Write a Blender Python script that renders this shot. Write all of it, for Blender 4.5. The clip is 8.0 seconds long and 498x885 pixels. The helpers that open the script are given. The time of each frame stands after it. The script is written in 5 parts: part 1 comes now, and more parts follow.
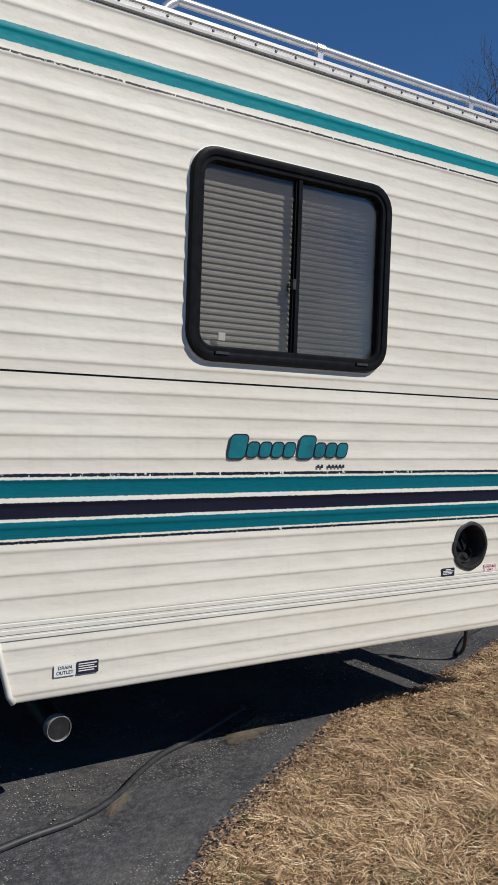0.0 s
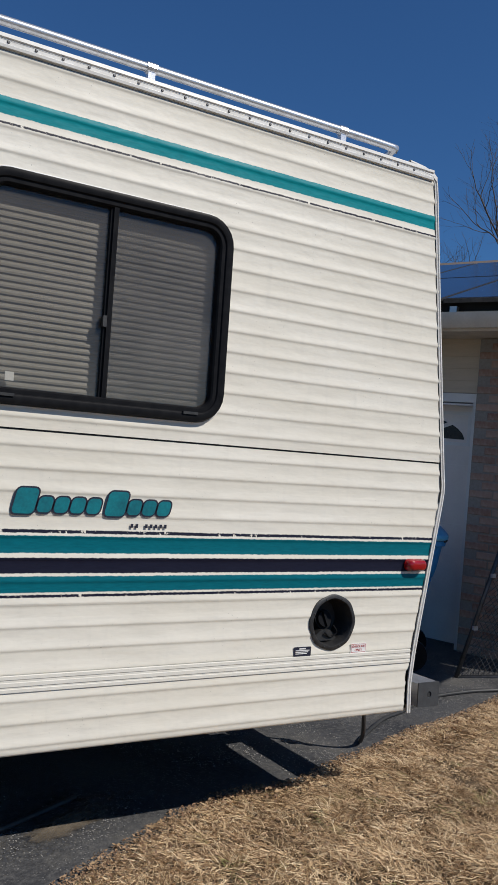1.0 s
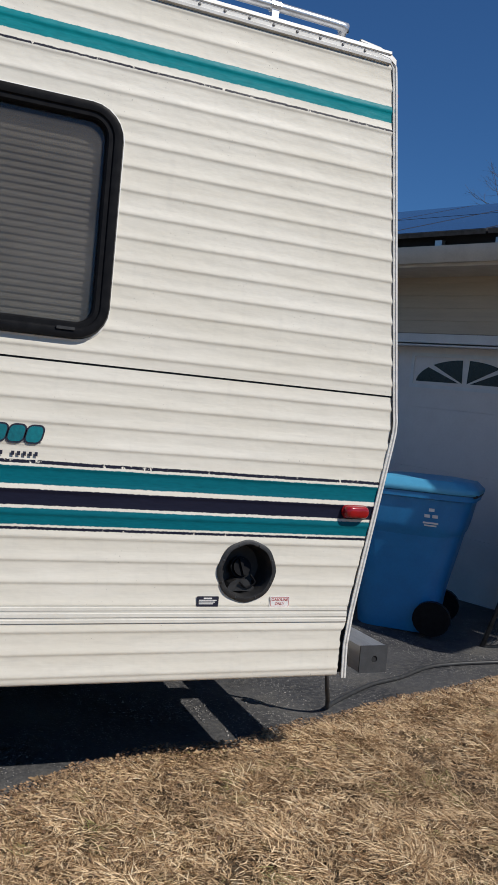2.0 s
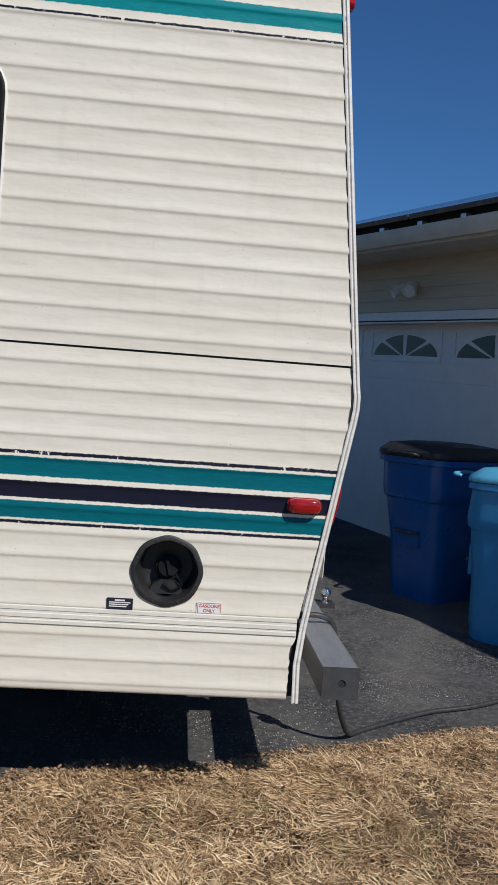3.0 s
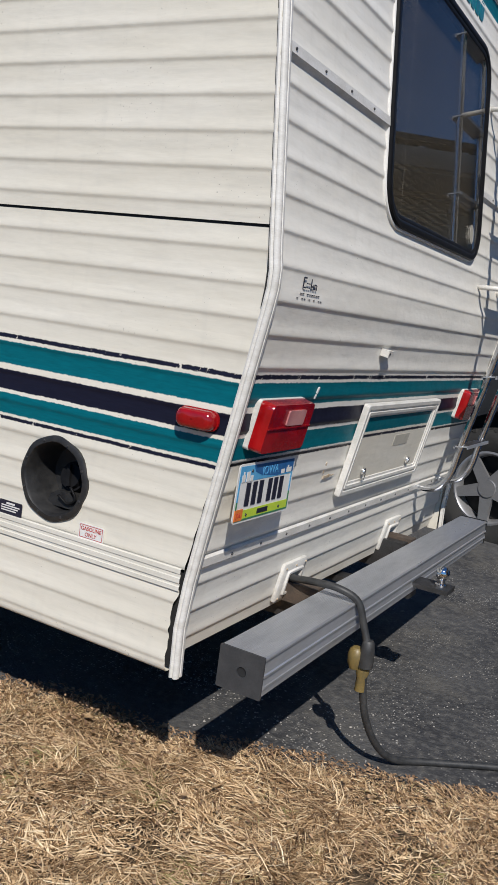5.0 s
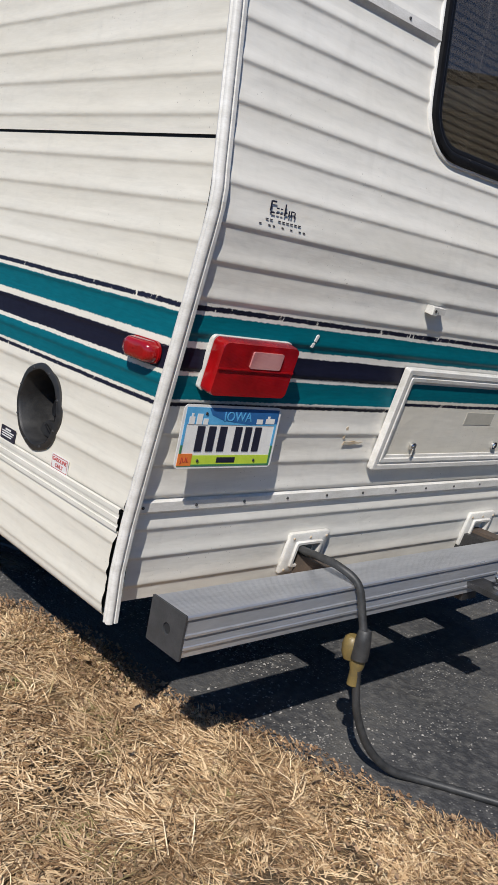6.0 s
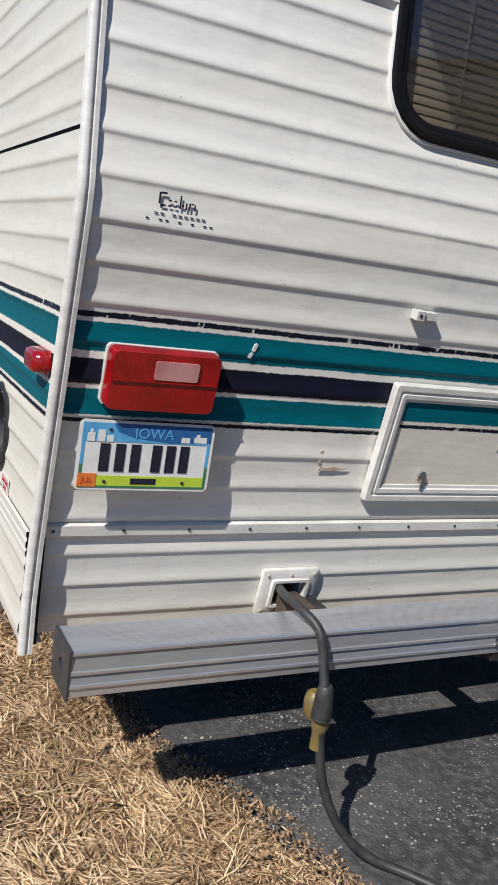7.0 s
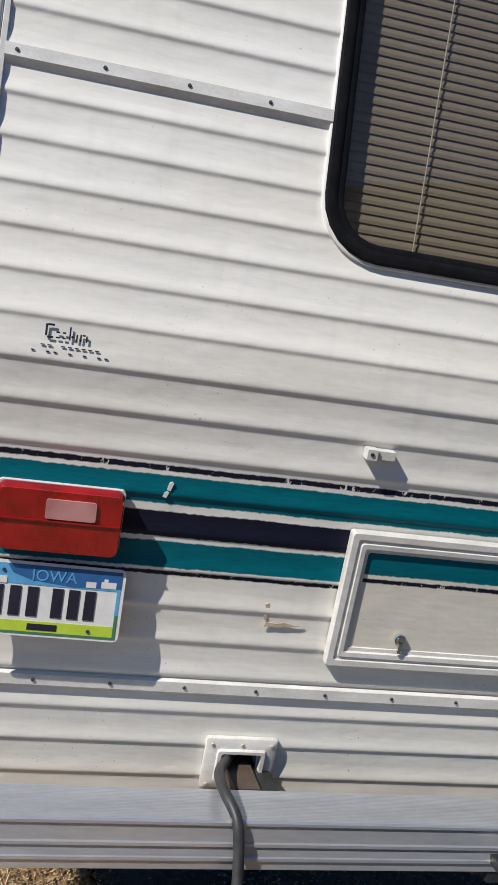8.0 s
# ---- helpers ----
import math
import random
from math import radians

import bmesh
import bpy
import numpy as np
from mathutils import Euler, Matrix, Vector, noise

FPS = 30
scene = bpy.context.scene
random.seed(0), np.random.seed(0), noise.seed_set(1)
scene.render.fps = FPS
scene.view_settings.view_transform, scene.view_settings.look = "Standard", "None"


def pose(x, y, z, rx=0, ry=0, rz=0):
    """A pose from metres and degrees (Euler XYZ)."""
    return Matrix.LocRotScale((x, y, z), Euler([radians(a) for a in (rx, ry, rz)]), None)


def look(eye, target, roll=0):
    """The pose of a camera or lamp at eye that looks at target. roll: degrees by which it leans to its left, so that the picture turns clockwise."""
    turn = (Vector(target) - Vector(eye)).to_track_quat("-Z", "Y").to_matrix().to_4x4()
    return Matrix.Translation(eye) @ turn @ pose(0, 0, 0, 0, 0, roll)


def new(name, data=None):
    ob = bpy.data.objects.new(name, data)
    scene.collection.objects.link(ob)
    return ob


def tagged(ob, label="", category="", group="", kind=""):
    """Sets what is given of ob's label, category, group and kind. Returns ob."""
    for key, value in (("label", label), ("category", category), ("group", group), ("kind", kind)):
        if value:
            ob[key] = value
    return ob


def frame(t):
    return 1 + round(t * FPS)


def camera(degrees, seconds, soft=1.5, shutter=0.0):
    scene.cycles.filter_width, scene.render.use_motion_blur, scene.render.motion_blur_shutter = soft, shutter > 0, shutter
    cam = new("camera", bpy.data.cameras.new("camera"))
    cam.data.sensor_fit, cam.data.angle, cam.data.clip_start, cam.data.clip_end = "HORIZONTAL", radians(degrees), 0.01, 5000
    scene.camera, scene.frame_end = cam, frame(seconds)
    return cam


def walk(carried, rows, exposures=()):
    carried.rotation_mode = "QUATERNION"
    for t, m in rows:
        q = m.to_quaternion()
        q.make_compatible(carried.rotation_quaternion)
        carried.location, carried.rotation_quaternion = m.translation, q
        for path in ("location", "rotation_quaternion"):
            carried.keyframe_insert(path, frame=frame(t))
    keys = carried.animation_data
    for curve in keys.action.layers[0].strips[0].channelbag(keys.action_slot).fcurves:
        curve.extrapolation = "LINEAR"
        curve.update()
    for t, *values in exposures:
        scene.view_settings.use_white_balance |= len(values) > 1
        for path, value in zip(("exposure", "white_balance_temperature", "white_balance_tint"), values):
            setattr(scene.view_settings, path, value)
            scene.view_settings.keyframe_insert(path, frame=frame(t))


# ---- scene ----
cam = camera(33.1, 8.0, soft=1.0)
PATH = [
    (0, (-3.624, -2.713, 1.423), (-2.523, -1.045, 1.36), 2.0),
    (0.5, (-3.165, -2.754, 1.447), (-2.081, -1.073, 1.473), 3.0),
    (1, (-2.691, -2.838, 1.458), (-1.677, -1.115, 1.523), 3.8),
    (1.5, (-2.225, -2.81, 1.433), (-1.285, -1.044, 1.439), 4.8),
    (1.7, (-2.049, -2.864, 1.399), (-1.177, -1.064, 1.381), 4.7),
    (2.8, (-0.796, -2.768, 1.415), (-0.495, -0.795, 1.289), 5.3),
    (3, (-0.552, -2.692, 1.411), (-0.386, -0.702, 1.313), 4.2),
    (3.5, (-0.123, -2.467, 1.408), (-0.129, -0.469, 1.318), 5.7),
    (4, (0.301, -2.258, 1.389), (0.053, -0.277, 1.271), 6.3),
    (4.5, (0.654, -1.946, 1.382), (0.015, -0.061, 1.189), 7.0),
    (5, (0.918, -1.686, 1.348), (-0.022, 0.053, 1.045), 7.7),
    (5.2, (1.041, -1.581, 1.306), (-0.02, 0.079, 0.96), 7.3),
    (6.3, (1.493, -0.894, 1.311), (-0.053, 0.305, 0.897), 10.3),
    (6.5, (1.566, -0.743, 1.316), (-0.079, 0.318, 0.904), 8.6),
    (7, (1.604, -0.417, 1.327), (-0.13, 0.497, 0.928), 8.2),
    (7.5, (1.636, -0.101, 1.354), (-0.188, 0.645, 1.009), 7.7),
    (8, (1.625, 0.212, 1.415), (-0.322, 0.636, 1.245), 7.9),
]
walk(cam, [(t, look(eye, target, roll)) for t, eye, target, roll in PATH], exposures=[(0.0, 0.0), (3.0, 0.04), (4.0, 0.20), (4.5, 0.11), (5.2, 0.12), (6.3, 0.26), (7.0, 0.34), (7.5, 0.44), (8.0, 0.32)])

# ---- light ----
SUN = Vector((0.575, -0.885, 1.0)).normalized()
world = bpy.data.worlds.new("sky")
world.use_nodes = True
scene.world = world
wn = world.node_tree.nodes
sky = wn.new("ShaderNodeTexSky")
sky.sky_type = "NISHITA"
sky.sun_disc = False
sky.sun_elevation = math.asin(SUN.z)
sky.sun_rotation = math.atan2(SUN.x, SUN.y)
sky.altitude = 300
sky.air_density = 1.0
sky.dust_density = 0.2
sky.ozone_density = 3.0
wn["Background"].inputs[1].default_value = 0.066
deep = wn.new("ShaderNodeMix")
deep.data_type, deep.blend_type = "RGBA", "MULTIPLY"
deep.inputs["Factor"].default_value = 1.0
deep.inputs["B"].default_value = (0.43, 0.79, 1.17, 1.0)
world.node_tree.links.new(sky.outputs[0], deep.inputs["A"])
world.node_tree.links.new(deep.outputs["Result"], wn["Background"].inputs[0])
sun = new("sun", bpy.data.lights.new("sun", "SUN"))
sun.data.energy = 4.0
sun.data.angle = radians(0.53)
sun.data.color = (1.0, 0.955, 0.89)
sun.matrix_world = look(SUN * 30, (0, 0, 0))


# ---- materials ----
class Nodes:
    """A small builder round one node material."""

    def __init__(self, name):
        self.mat = bpy.data.materials.new(name)
        self.mat.use_nodes = True
        self.tree = self.mat.node_tree
        self.bsdf = self.tree.nodes["Principled BSDF"]

    def node(self, kind, **values):
        n = self.tree.nodes.new(kind)
        for key, value in values.items():
            setattr(n, key, value)
        return n

    def link(self, a, b):
        self.tree.links.new(a, b)

    def put(self, socket, value):
        if hasattr(value, "is_linked"):
            self.link(value, socket)
        else:
            socket.default_value = value

    def coords(self, scale=(1, 1, 1)):
        tc = self.node("ShaderNodeTexCoord")
        mp = self.node("ShaderNodeMapping")
        mp.inputs["Scale"].default_value = scale
        self.link(tc.outputs["Object"], mp.inputs[0])
        return mp.outputs[0]

    def noise(self, scale, detail=4, stretch=(1, 1, 1), rough=0.55):
        n = self.node("ShaderNodeTexNoise")
        n.inputs["Scale"].default_value = scale
        n.inputs["Detail"].default_value = detail
        n.inputs["Roughness"].default_value = rough
        self.link(self.coords(stretch), n.inputs["Vector"])
        return n.outputs["Fac"]

    def math(self, op, a, b=0.0, c=0.0):
        n = self.node("ShaderNodeMath", operation=op)
        for i, v in enumerate((a, b, c)):
            self.put(n.inputs[i], v)
        return n.outputs[0]

    def step(self, value, lo, hi, a=0.0, b=1.0):
        n = self.node("ShaderNodeMapRange")
        self.put(n.inputs[0], value)
        for i, v in enumerate((lo, hi, a, b)):
            n.inputs[i + 1].default_value = v
        return n.outputs[0]

    def mix(self, fac, a, b, blend="MIX"):
        n = self.node("ShaderNodeMix", data_type="RGBA", blend_type=blend)
        self.put(n.inputs["Factor"], fac)
        for s, v in ((n.inputs["A"], a), (n.inputs["B"], b)):
            self.put(s, v if hasattr(v, "is_linked") else (*v[:3], 1.0))
        return n.outputs["Result"]

    def bump(self, height, strength=0.3, distance=0.01):
        n = self.node("ShaderNodeBump")
        n.inputs["Strength"].default_value = strength
        n.inputs["Distance"].default_value = distance
        self.link(height, n.inputs["Height"])
        self.link(n.outputs[0], self.bsdf.inputs["Normal"])

    def set(self, **values):
        for key, value in values.items():
            s = self.bsdf.inputs[key.replace("_", " ")]
            if isinstance(value, tuple):
                value = (*value[:3], 1.0)
            self.put(s, value)
        return self


def plain(name, a, b=None, rough=0.5, metal=0.0, scale=20, bump=0.0, dist=0.004, stretch=(1, 1, 1), spec=0.5):
    """A surface with two-scale variation between colours a and b."""
    m = Nodes(name)
    b = b or tuple(c * 0.8 for c in a)
    n1 = m.noise(scale, 5, stretch)
    n2 = m.noise(scale * 9, 3, stretch)
    f = m.math("ADD", m.math("MULTIPLY", n1, 0.65), m.math("MULTIPLY", n2, 0.35))
    f = m.step(f, 0.35, 0.65)
    m.set(Base_Color=m.mix(f, a, b), Roughness=m.step(n1, 0.3, 0.7, rough * 0.88, min(1, rough * 1.12)), Metallic=metal)
    m.bsdf.inputs["Specular IOR Level"].default_value = spec
    if bump:
        m.bump(n2, bump, dist)
    return m.mat


def siding(name, bands, base=(0.735, 0.695, 0.602)):
    """Ribbed aluminium skin in off-white enamel, with painted stripes at given heights: (z0, z1, colour, worn)."""
    m = Nodes(name)
    tc = m.node("ShaderNodeTexCoord")
    sep = m.node("ShaderNodeSeparateXYZ")
    m.link(tc.outputs["Object"], sep.inputs[0])
    grime = m.noise(2.2, 5, (0.6, 0.6, 3.0))
    fine = m.noise(60, 3, (0.4, 0.4, 3))
    col = m.mix(m.step(grime, 0.35, 0.75), base, tuple(c * k for c, k in zip(base, (0.90, 0.885, 0.85))))
    streak = m.noise(7, 5, (4, 4, 0.5))
    col = m.mix(m.step(streak, 0.55, 0.85, 0, 0.22), col, (0.48, 0.46, 0.41))
    smear = m.noise(4.5, 6, (1.0, 1.0, 9), 0.65)
    col = m.mix(m.step(smear, 0.48, 0.80, 0, 0.5), col, tuple(c * 0.72 for c in base))
    speck = m.noise(170, 2)
    spots = m.math("MULTIPLY", m.step(speck, 0.71, 0.74), m.step(m.noise(3.5, 2), 0.48, 0.60))
    col = m.mix(m.math("MULTIPLY", spots, 0.75), col, (0.16, 0.14, 0.12))
    edge = m.math("MULTIPLY", m.math("SUBTRACT", m.noise(75, 4, (1, 1, 1)), 0.5), 0.006)
    big = m.math("MULTIPLY", m.math("SUBTRACT", m.noise(7, 3), 0.5), 0.004)
    z = m.math("ADD", sep.outputs["Z"], m.math("ADD", edge, big))
    paint = None
    for z0, z1, colour, worn in bands:
        k = m.math("MULTIPLY", m.step(z, z0 - 0.0012, z0 + 0.0012), m.step(z, z1 + 0.0012, z1 - 0.0012))
        if worn:
            k = m.math("MULTIPLY", k, m.step(m.noise(46, 5, (1, 1, 0.5), 0.65), 0.50 + 0.24 * (1 - worn), 0.45 + 0.24 * (1 - worn)))
        tone = m.mix(m.step(fine, 0.3, 0.7), colour, tuple(c * 0.78 for c in colour))
        col = m.mix(k, col, tone)
        paint = k if paint is None else m.math("MAXIMUM", paint, k)
    m.set(Base_Color=col, Roughness=m.math("SUBTRACT", m.step(grime, 0.3, 0.7, 0.50, 0.64), m.math("MULTIPLY", paint, 0.15)), Specular_IOR_Level=m.step(paint, 0, 1, 0.5, 0.14))
    m.bump(m.math("ADD", m.math("MULTIPLY", m.noise(5, 3, (1, 1, 2)), 1.0), m.math("MULTIPLY", fine, 0.05)), 0.22, 0.02)
    return m.mat


TEAL = (0.001, 0.128, 0.165)
# the same teal lightened: the top stripe's shine is put into its colour
TEAL_SHINE = (0.003, 0.245, 0.275)
NAVY = (0.012, 0.013, 0.028)
LOW_BANDS = [(1.195, 1.2065, NAVY, 0.40), (1.126, 1.186, TEAL, 0), (1.056, 1.110, NAVY, 0), (0.990, 1.046, TEAL, 0), (0.973, 0.9825, NAVY, 0.32)]
M_SIDE = siding("cream_siding", LOW_BANDS + [(2.592, 2.652, TEAL_SHINE, 0), (2.558, 2.566, NAVY, 0.46)])
M_REAR = siding("white_siding", LOW_BANDS + [(2.60, 2.66, TEAL, 0)], (0.80, 0.775, 0.715))
M_CREAM = plain("cream_enamel", (0.72, 0.69, 0.615), (0.64, 0.61, 0.53), 0.4, scale=6)
M_TRIM = plain("white_trim", (0.76, 0.74, 0.70), (0.58, 0.56, 0.51), 0.38, scale=14, stretch=(1, 1, 3))
M_BLACK = plain("black_rubber", (0.008, 0.008, 0.009), (0.014, 0.014, 0.015), 0.36, scale=30, bump=0.05, spec=0.05)
# near-black colour standing in for deep shade in gaps, holes and under the body
M_DARK = plain("void_shade", (0.012, 0.012, 0.013), (0.02, 0.02, 0.02), 0.8, scale=12)
M_PLASTIC = plain("black_plastic", (0.012, 0.012, 0.013), (0.030, 0.029, 0.028), 0.5, scale=40, bump=0.15)
M_ALU = plain("brushed_aluminium", (0.64, 0.65, 0.67), (0.48, 0.49, 0.51), 0.31, 0.68, scale=16, bump=0.08, stretch=(1, 0.15, 1))
M_TUBE = plain("polished_tube", (0.80, 0.81, 0.83), (0.66, 0.67, 0.69), 0.16, 1.0, scale=18)
M_CHROME = plain("chrome", (0.85, 0.85, 0.86), (0.7, 0.7, 0.7), 0.08, 1.0, scale=20)
M_STEEL = plain("dark_steel", (0.12, 0.12, 0.125), (0.07, 0.068, 0.066), 0.5, 0.8, scale=18, bump=0.15)
M_CAP = plain("end_cap_grey", (0.055, 0.057, 0.06), (0.035, 0.036, 0.038), 0.5, scale=25, bump=0.1)
M_TEAL = plain("teal_foil", (0.006, 0.19, 0.22), (0.004, 0.10, 0.125), 0.3, scale=12)
M_NAVY = plain("navy_paint", NAVY, (0.02, 0.02, 0.035), 0.4, scale=20)
M_WHITE = plain("white_label", (0.78, 0.77, 0.74), (0.66, 0.65, 0.62), 0.45, scale=30)
M_REDPAINT = plain("red_print", (0.50, 0.04, 0.035), (0.38, 0.03, 0.03), 0.5)
M_RUST = plain("rust_stain", (0.40, 0.27, 0.14), (0.60, 0.53, 0.42), 0.7, scale=40)


def lens_red(name, a=(0.40, 0.006, 0.008), b=(0.25, 0.004, 0.005)):
    m = Nodes(name)
    m.set(Base_Color=m.mix(m.step(m.noise(14, 3), 0.35, 0.65), a, b), Roughness=0.14)
    m.bsdf.inputs["Coat Weight"].default_value = 0.5
    m.bsdf.inputs["Coat Roughness"].default_value = 0.08
    wave = m.node("ShaderNodeTexWave", bands_direction="Y")
    wave.inputs["Scale"].default_value = 90
    m.link(m.coords(), wave.inputs[0])
    m.bump(wave.outputs["Fac"], 0.12, 0.002)
    return m.mat


M_RED = lens_red("red_lens")
M_PINK = lens_red("reverse_lens", (0.62, 0.30, 0.28), (0.5, 0.2, 0.2))


def glass(name, tint, gloss=0.04, boost=1.0, dust=0.0):
    """A tinted pane: clear through, mirror by Fresnel."""
    m = Nodes(name)
    t = m.node("ShaderNodeBsdfTransparent")
    t.inputs[0].default_value = (*tint, 1)
    g = m.node("ShaderNodeBsdfGlossy")
    g.inputs["Roughness"].default_value = gloss
    fr = m.node("ShaderNodeFresnel")
    fr.inputs[0].default_value = 1.52
    mx = m.node("ShaderNodeMixShader")
    m.link(m.math("MINIMUM", m.math("MULTIPLY", fr.outputs[0], boost), 1.0), mx.inputs[0])
    film = m.node("ShaderNodeBsdfDiffuse")
    film.inputs[0].default_value = (0.30, 0.28, 0.255, 1)
    dusty = m.node("ShaderNodeMixShader")
    m.put(dusty.inputs[0], m.step(m.noise(3.0, 5, (1, 1, 1.5)), 0.3, 0.7, dust * 0.6, dust * 1.4))
    m.link(t.outputs[0], dusty.inputs[1])
    m.link(film.outputs[0], dusty.inputs[2])
    m.link(dusty.outputs[0], mx.inputs[1])
    m.link(g.outputs[0], mx.inputs[2])
    m.link(mx.outputs[0], m.tree.nodes["Material Output"].inputs[0])
    return m.mat


M_GLASS = glass("tinted_glass", (0.56, 0.56, 0.55), 0.03, 0.65, 0.12)
M_FLYSCREEN = glass("fly_screen", (0.70, 0.70, 0.71), 0.4, 0.1, 0.06)
M_SMOKE = glass("smoked_glass", (0.62, 0.60, 0.57), 0.01, 0.80, 0.03)


# ---- building helpers ----
def thing(name, label, category, group="", kind="", m=None):
    ob = new(name)
    ob.empty_display_size = 0.1
    if m is not None:
        ob.matrix_basis = m
    return tagged(ob, label, category, group, kind)


def part(name, bm, material, parent=None, label="", smooth=False, bevel=0.0):
    """Links a bmesh as one mesh object under a thing or a part."""
    if bevel:
        bmesh.ops.bevel(bm, geom=[e for e in bm.edges if len(e.link_faces) == 2 and e.calc_face_angle(0) > 0.6], offset=bevel, segments=2, affect="EDGES", clamp_overlap=True)
    bmesh.ops.recalc_face_normals(bm, faces=bm.faces)
    me = bpy.data.meshes.new(name)
    bm.to_mesh(me)
    bm.free()
    me.materials.append(material)
    if smooth:
        me.shade_smooth() if smooth is True else me.shade_auto_smooth(smooth) if hasattr(me, "shade_auto_smooth") else me.shade_smooth()
        if smooth is not True:
            for p in me.polygons:
                p.use_smooth = True
            me.set_sharp_from_angle(angle=radians(smooth))
    ob = new(name, me)
    if parent:
        ob.parent = parent
    if label:
        ob["label"] = label
    return ob


def raw(name, verts, faces, material, parent=None, smooth=False, label=""):
    me = bpy.data.meshes.new(name)
    me.from_pydata(verts, [], faces)
    me.materials.append(material)
    if smooth:
        for p in me.polygons:
            p.use_smooth = True
    me.update()
    ob = new(name, me)
    if parent:
        ob.parent = parent
    if label:
        ob["label"] = label
    return ob


I4 = Matrix.Identity(4)


def box(bm, x0, x1, y0, y1, z0, z1, m=I4):
    vs = [bm.verts.new(m @ Vector((x, y, z))) for x in (x0, x1) for y in (y0, y1) for z in (z0, z1)]
    for f in ((0, 1, 3, 2), (4, 6, 7, 5), (0, 4, 5, 1), (2, 3, 7, 6), (0, 2, 6, 4), (1, 5, 7, 3)):
        bm.faces.new([vs[i] for i in f])
    return bm


def boxes(*rows, m=I4):
    bm = bmesh.new()
    for r in rows:
        box(bm, *r, m=m)
    return bm


def rrect(x0, x1, y0, y1, r, n=7):
    pts = []
    for cx, cy, a in ((x1 - r, y1 - r, 0), (x0 + r, y1 - r, 90), (x0 + r, y0 + r, 180), (x1 - r, y0 + r, 270)):
        for i in range(n):
            t = radians(a + 90 * i / (n - 1))
            pts.append((cx + r * math.cos(t), cy + r * math.sin(t)))
    return pts


def disc(cx, cy, r, n=28, ry=None):
    return [(cx + r * math.cos(2 * math.pi * i / n), cy + (ry or r) * math.sin(2 * math.pi * i / n)) for i in range(n)]


def prism(bm, pts, z0, z1, m=I4, top=1.0):
    """A closed prism on outline pts from z0 to z1; top shrinks its far end."""
    cx, cy = sum(p[0] for p in pts) / len(pts), sum(p[1] for p in pts) / len(pts)
    a = [bm.verts.new(m @ Vector((x, y, z0))) for x, y in pts]
    b = [bm.verts.new(m @ Vector((cx + (x - cx) * top, cy + (y - cy) * top, z1))) for x, y in pts]
    n = len(pts)
    for i in range(n):
        bm.faces.new((a[i], a[(i + 1) % n], b[(i + 1) % n], b[i]))
    bm.faces.new(a[::-1])
    bm.faces.new(b)
    return bm


def loops(bm, rings, m=I4, closed=True, cap=False):
    """Skins a row of equally long outlines of 3D points."""
    vs = [[bm.verts.new(m @ Vector(p)) for p in r] for r in rings]
    n = len(rings[0])
    for a, b in zip(vs, vs[1:]):
        for i in range(n if closed else n - 1):
            bm.faces.new((a[i], a[(i + 1) % n], b[(i + 1) % n], b[i]))
    if cap:
        bm.faces.new(vs[0][::-1])
        bm.faces.new(vs[-1])
    return bm


def at_z(pts, z):
    return [(x, y, z) for x, y in pts]


def tube(bm, path, r, n=10, cap=True):
    """A round tube along 3D points."""
    path = [Vector(p) for p in path]
    rings, side = [], None
    for i, p in enumerate(path):
        d = (path[min(i + 1, len(path) - 1)] - path[max(i - 1, 0)]).normalized()
        if side is None:
            side = d.orthogonal().normalized()
        side = (side - d * side.dot(d)).normalized()
        up = d.cross(side)
        rr = r[i] if isinstance(r, (list, tuple)) else r
        rings.append([p + (side * math.cos(2 * math.pi * k / n) + up * math.sin(2 * math.pi * k / n)) * rr for k in range(n)])
    return loops(bm, rings, cap=cap)


def smooth_path(pts, n=8):
    """A Catmull-Rom curve through 3D points."""
    p = [Vector(q) for q in pts]
    p = [p[0] * 2 - p[1]] + p + [p[-1] * 2 - p[-2]]
    out = []
    for i in range(1, len(p) - 2):
        for k in range(n):
            t = k / n
            a, b, c, d = p[i - 1:i + 3]
            out.append(0.5 * ((2 * b) + (c - a) * t + (2 * a - 5 * b + 4 * c - d) * t * t + (3 * b - a - 3 * c + d) * t ** 3))
    return out + [p[-2]]


def lettering(name, words, size, m, material, parent, label=""):
    """Words in the built-in font, as a thin mesh centred at the pose m."""
    cu = bpy.data.curves.new(name, "FONT")
    cu.body, cu.size, cu.extrude = words, size, 0.0004
    cu.align_x, cu.align_y = "CENTER", "CENTER"
    tmp = bpy.data.objects.new(name, cu)
    me = bpy.data.meshes.new_from_object(tmp)
    bpy.data.objects.remove(tmp)
    me.transform(m)
    me.materials.append(material)
    ob = new(name, me)
    ob.parent = parent
    if label:
        ob["label"] = label
    return ob


def screws(m, places, z0, z1, r, material, parent):
    """Small screw heads, each its own object on one shared mesh."""
    bm = bmesh.new()
    prism(bm, disc(0, 0, r, 8), z0, z1, I4, 0.7)
    me = bpy.data.meshes.new("screw")
    bm.to_mesh(me)
    bm.free()
    me.materials.append(material)
    for x, y in places:
        ob = new("screw", me)
        ob.parent = parent
        ob.matrix_basis = m @ Matrix.Translation((x, y, 0))


# ---- the motorhome's measures ----
WIDE, ROOF, SKIRT = 2.27, 2.85, 0.44
REAR_LINE = [(0.40, -0.180), (1.37, 0.004), (1.41, 0.010), (1.45, 0.010), (1.49, 0.006), (2.85, -0.137)]


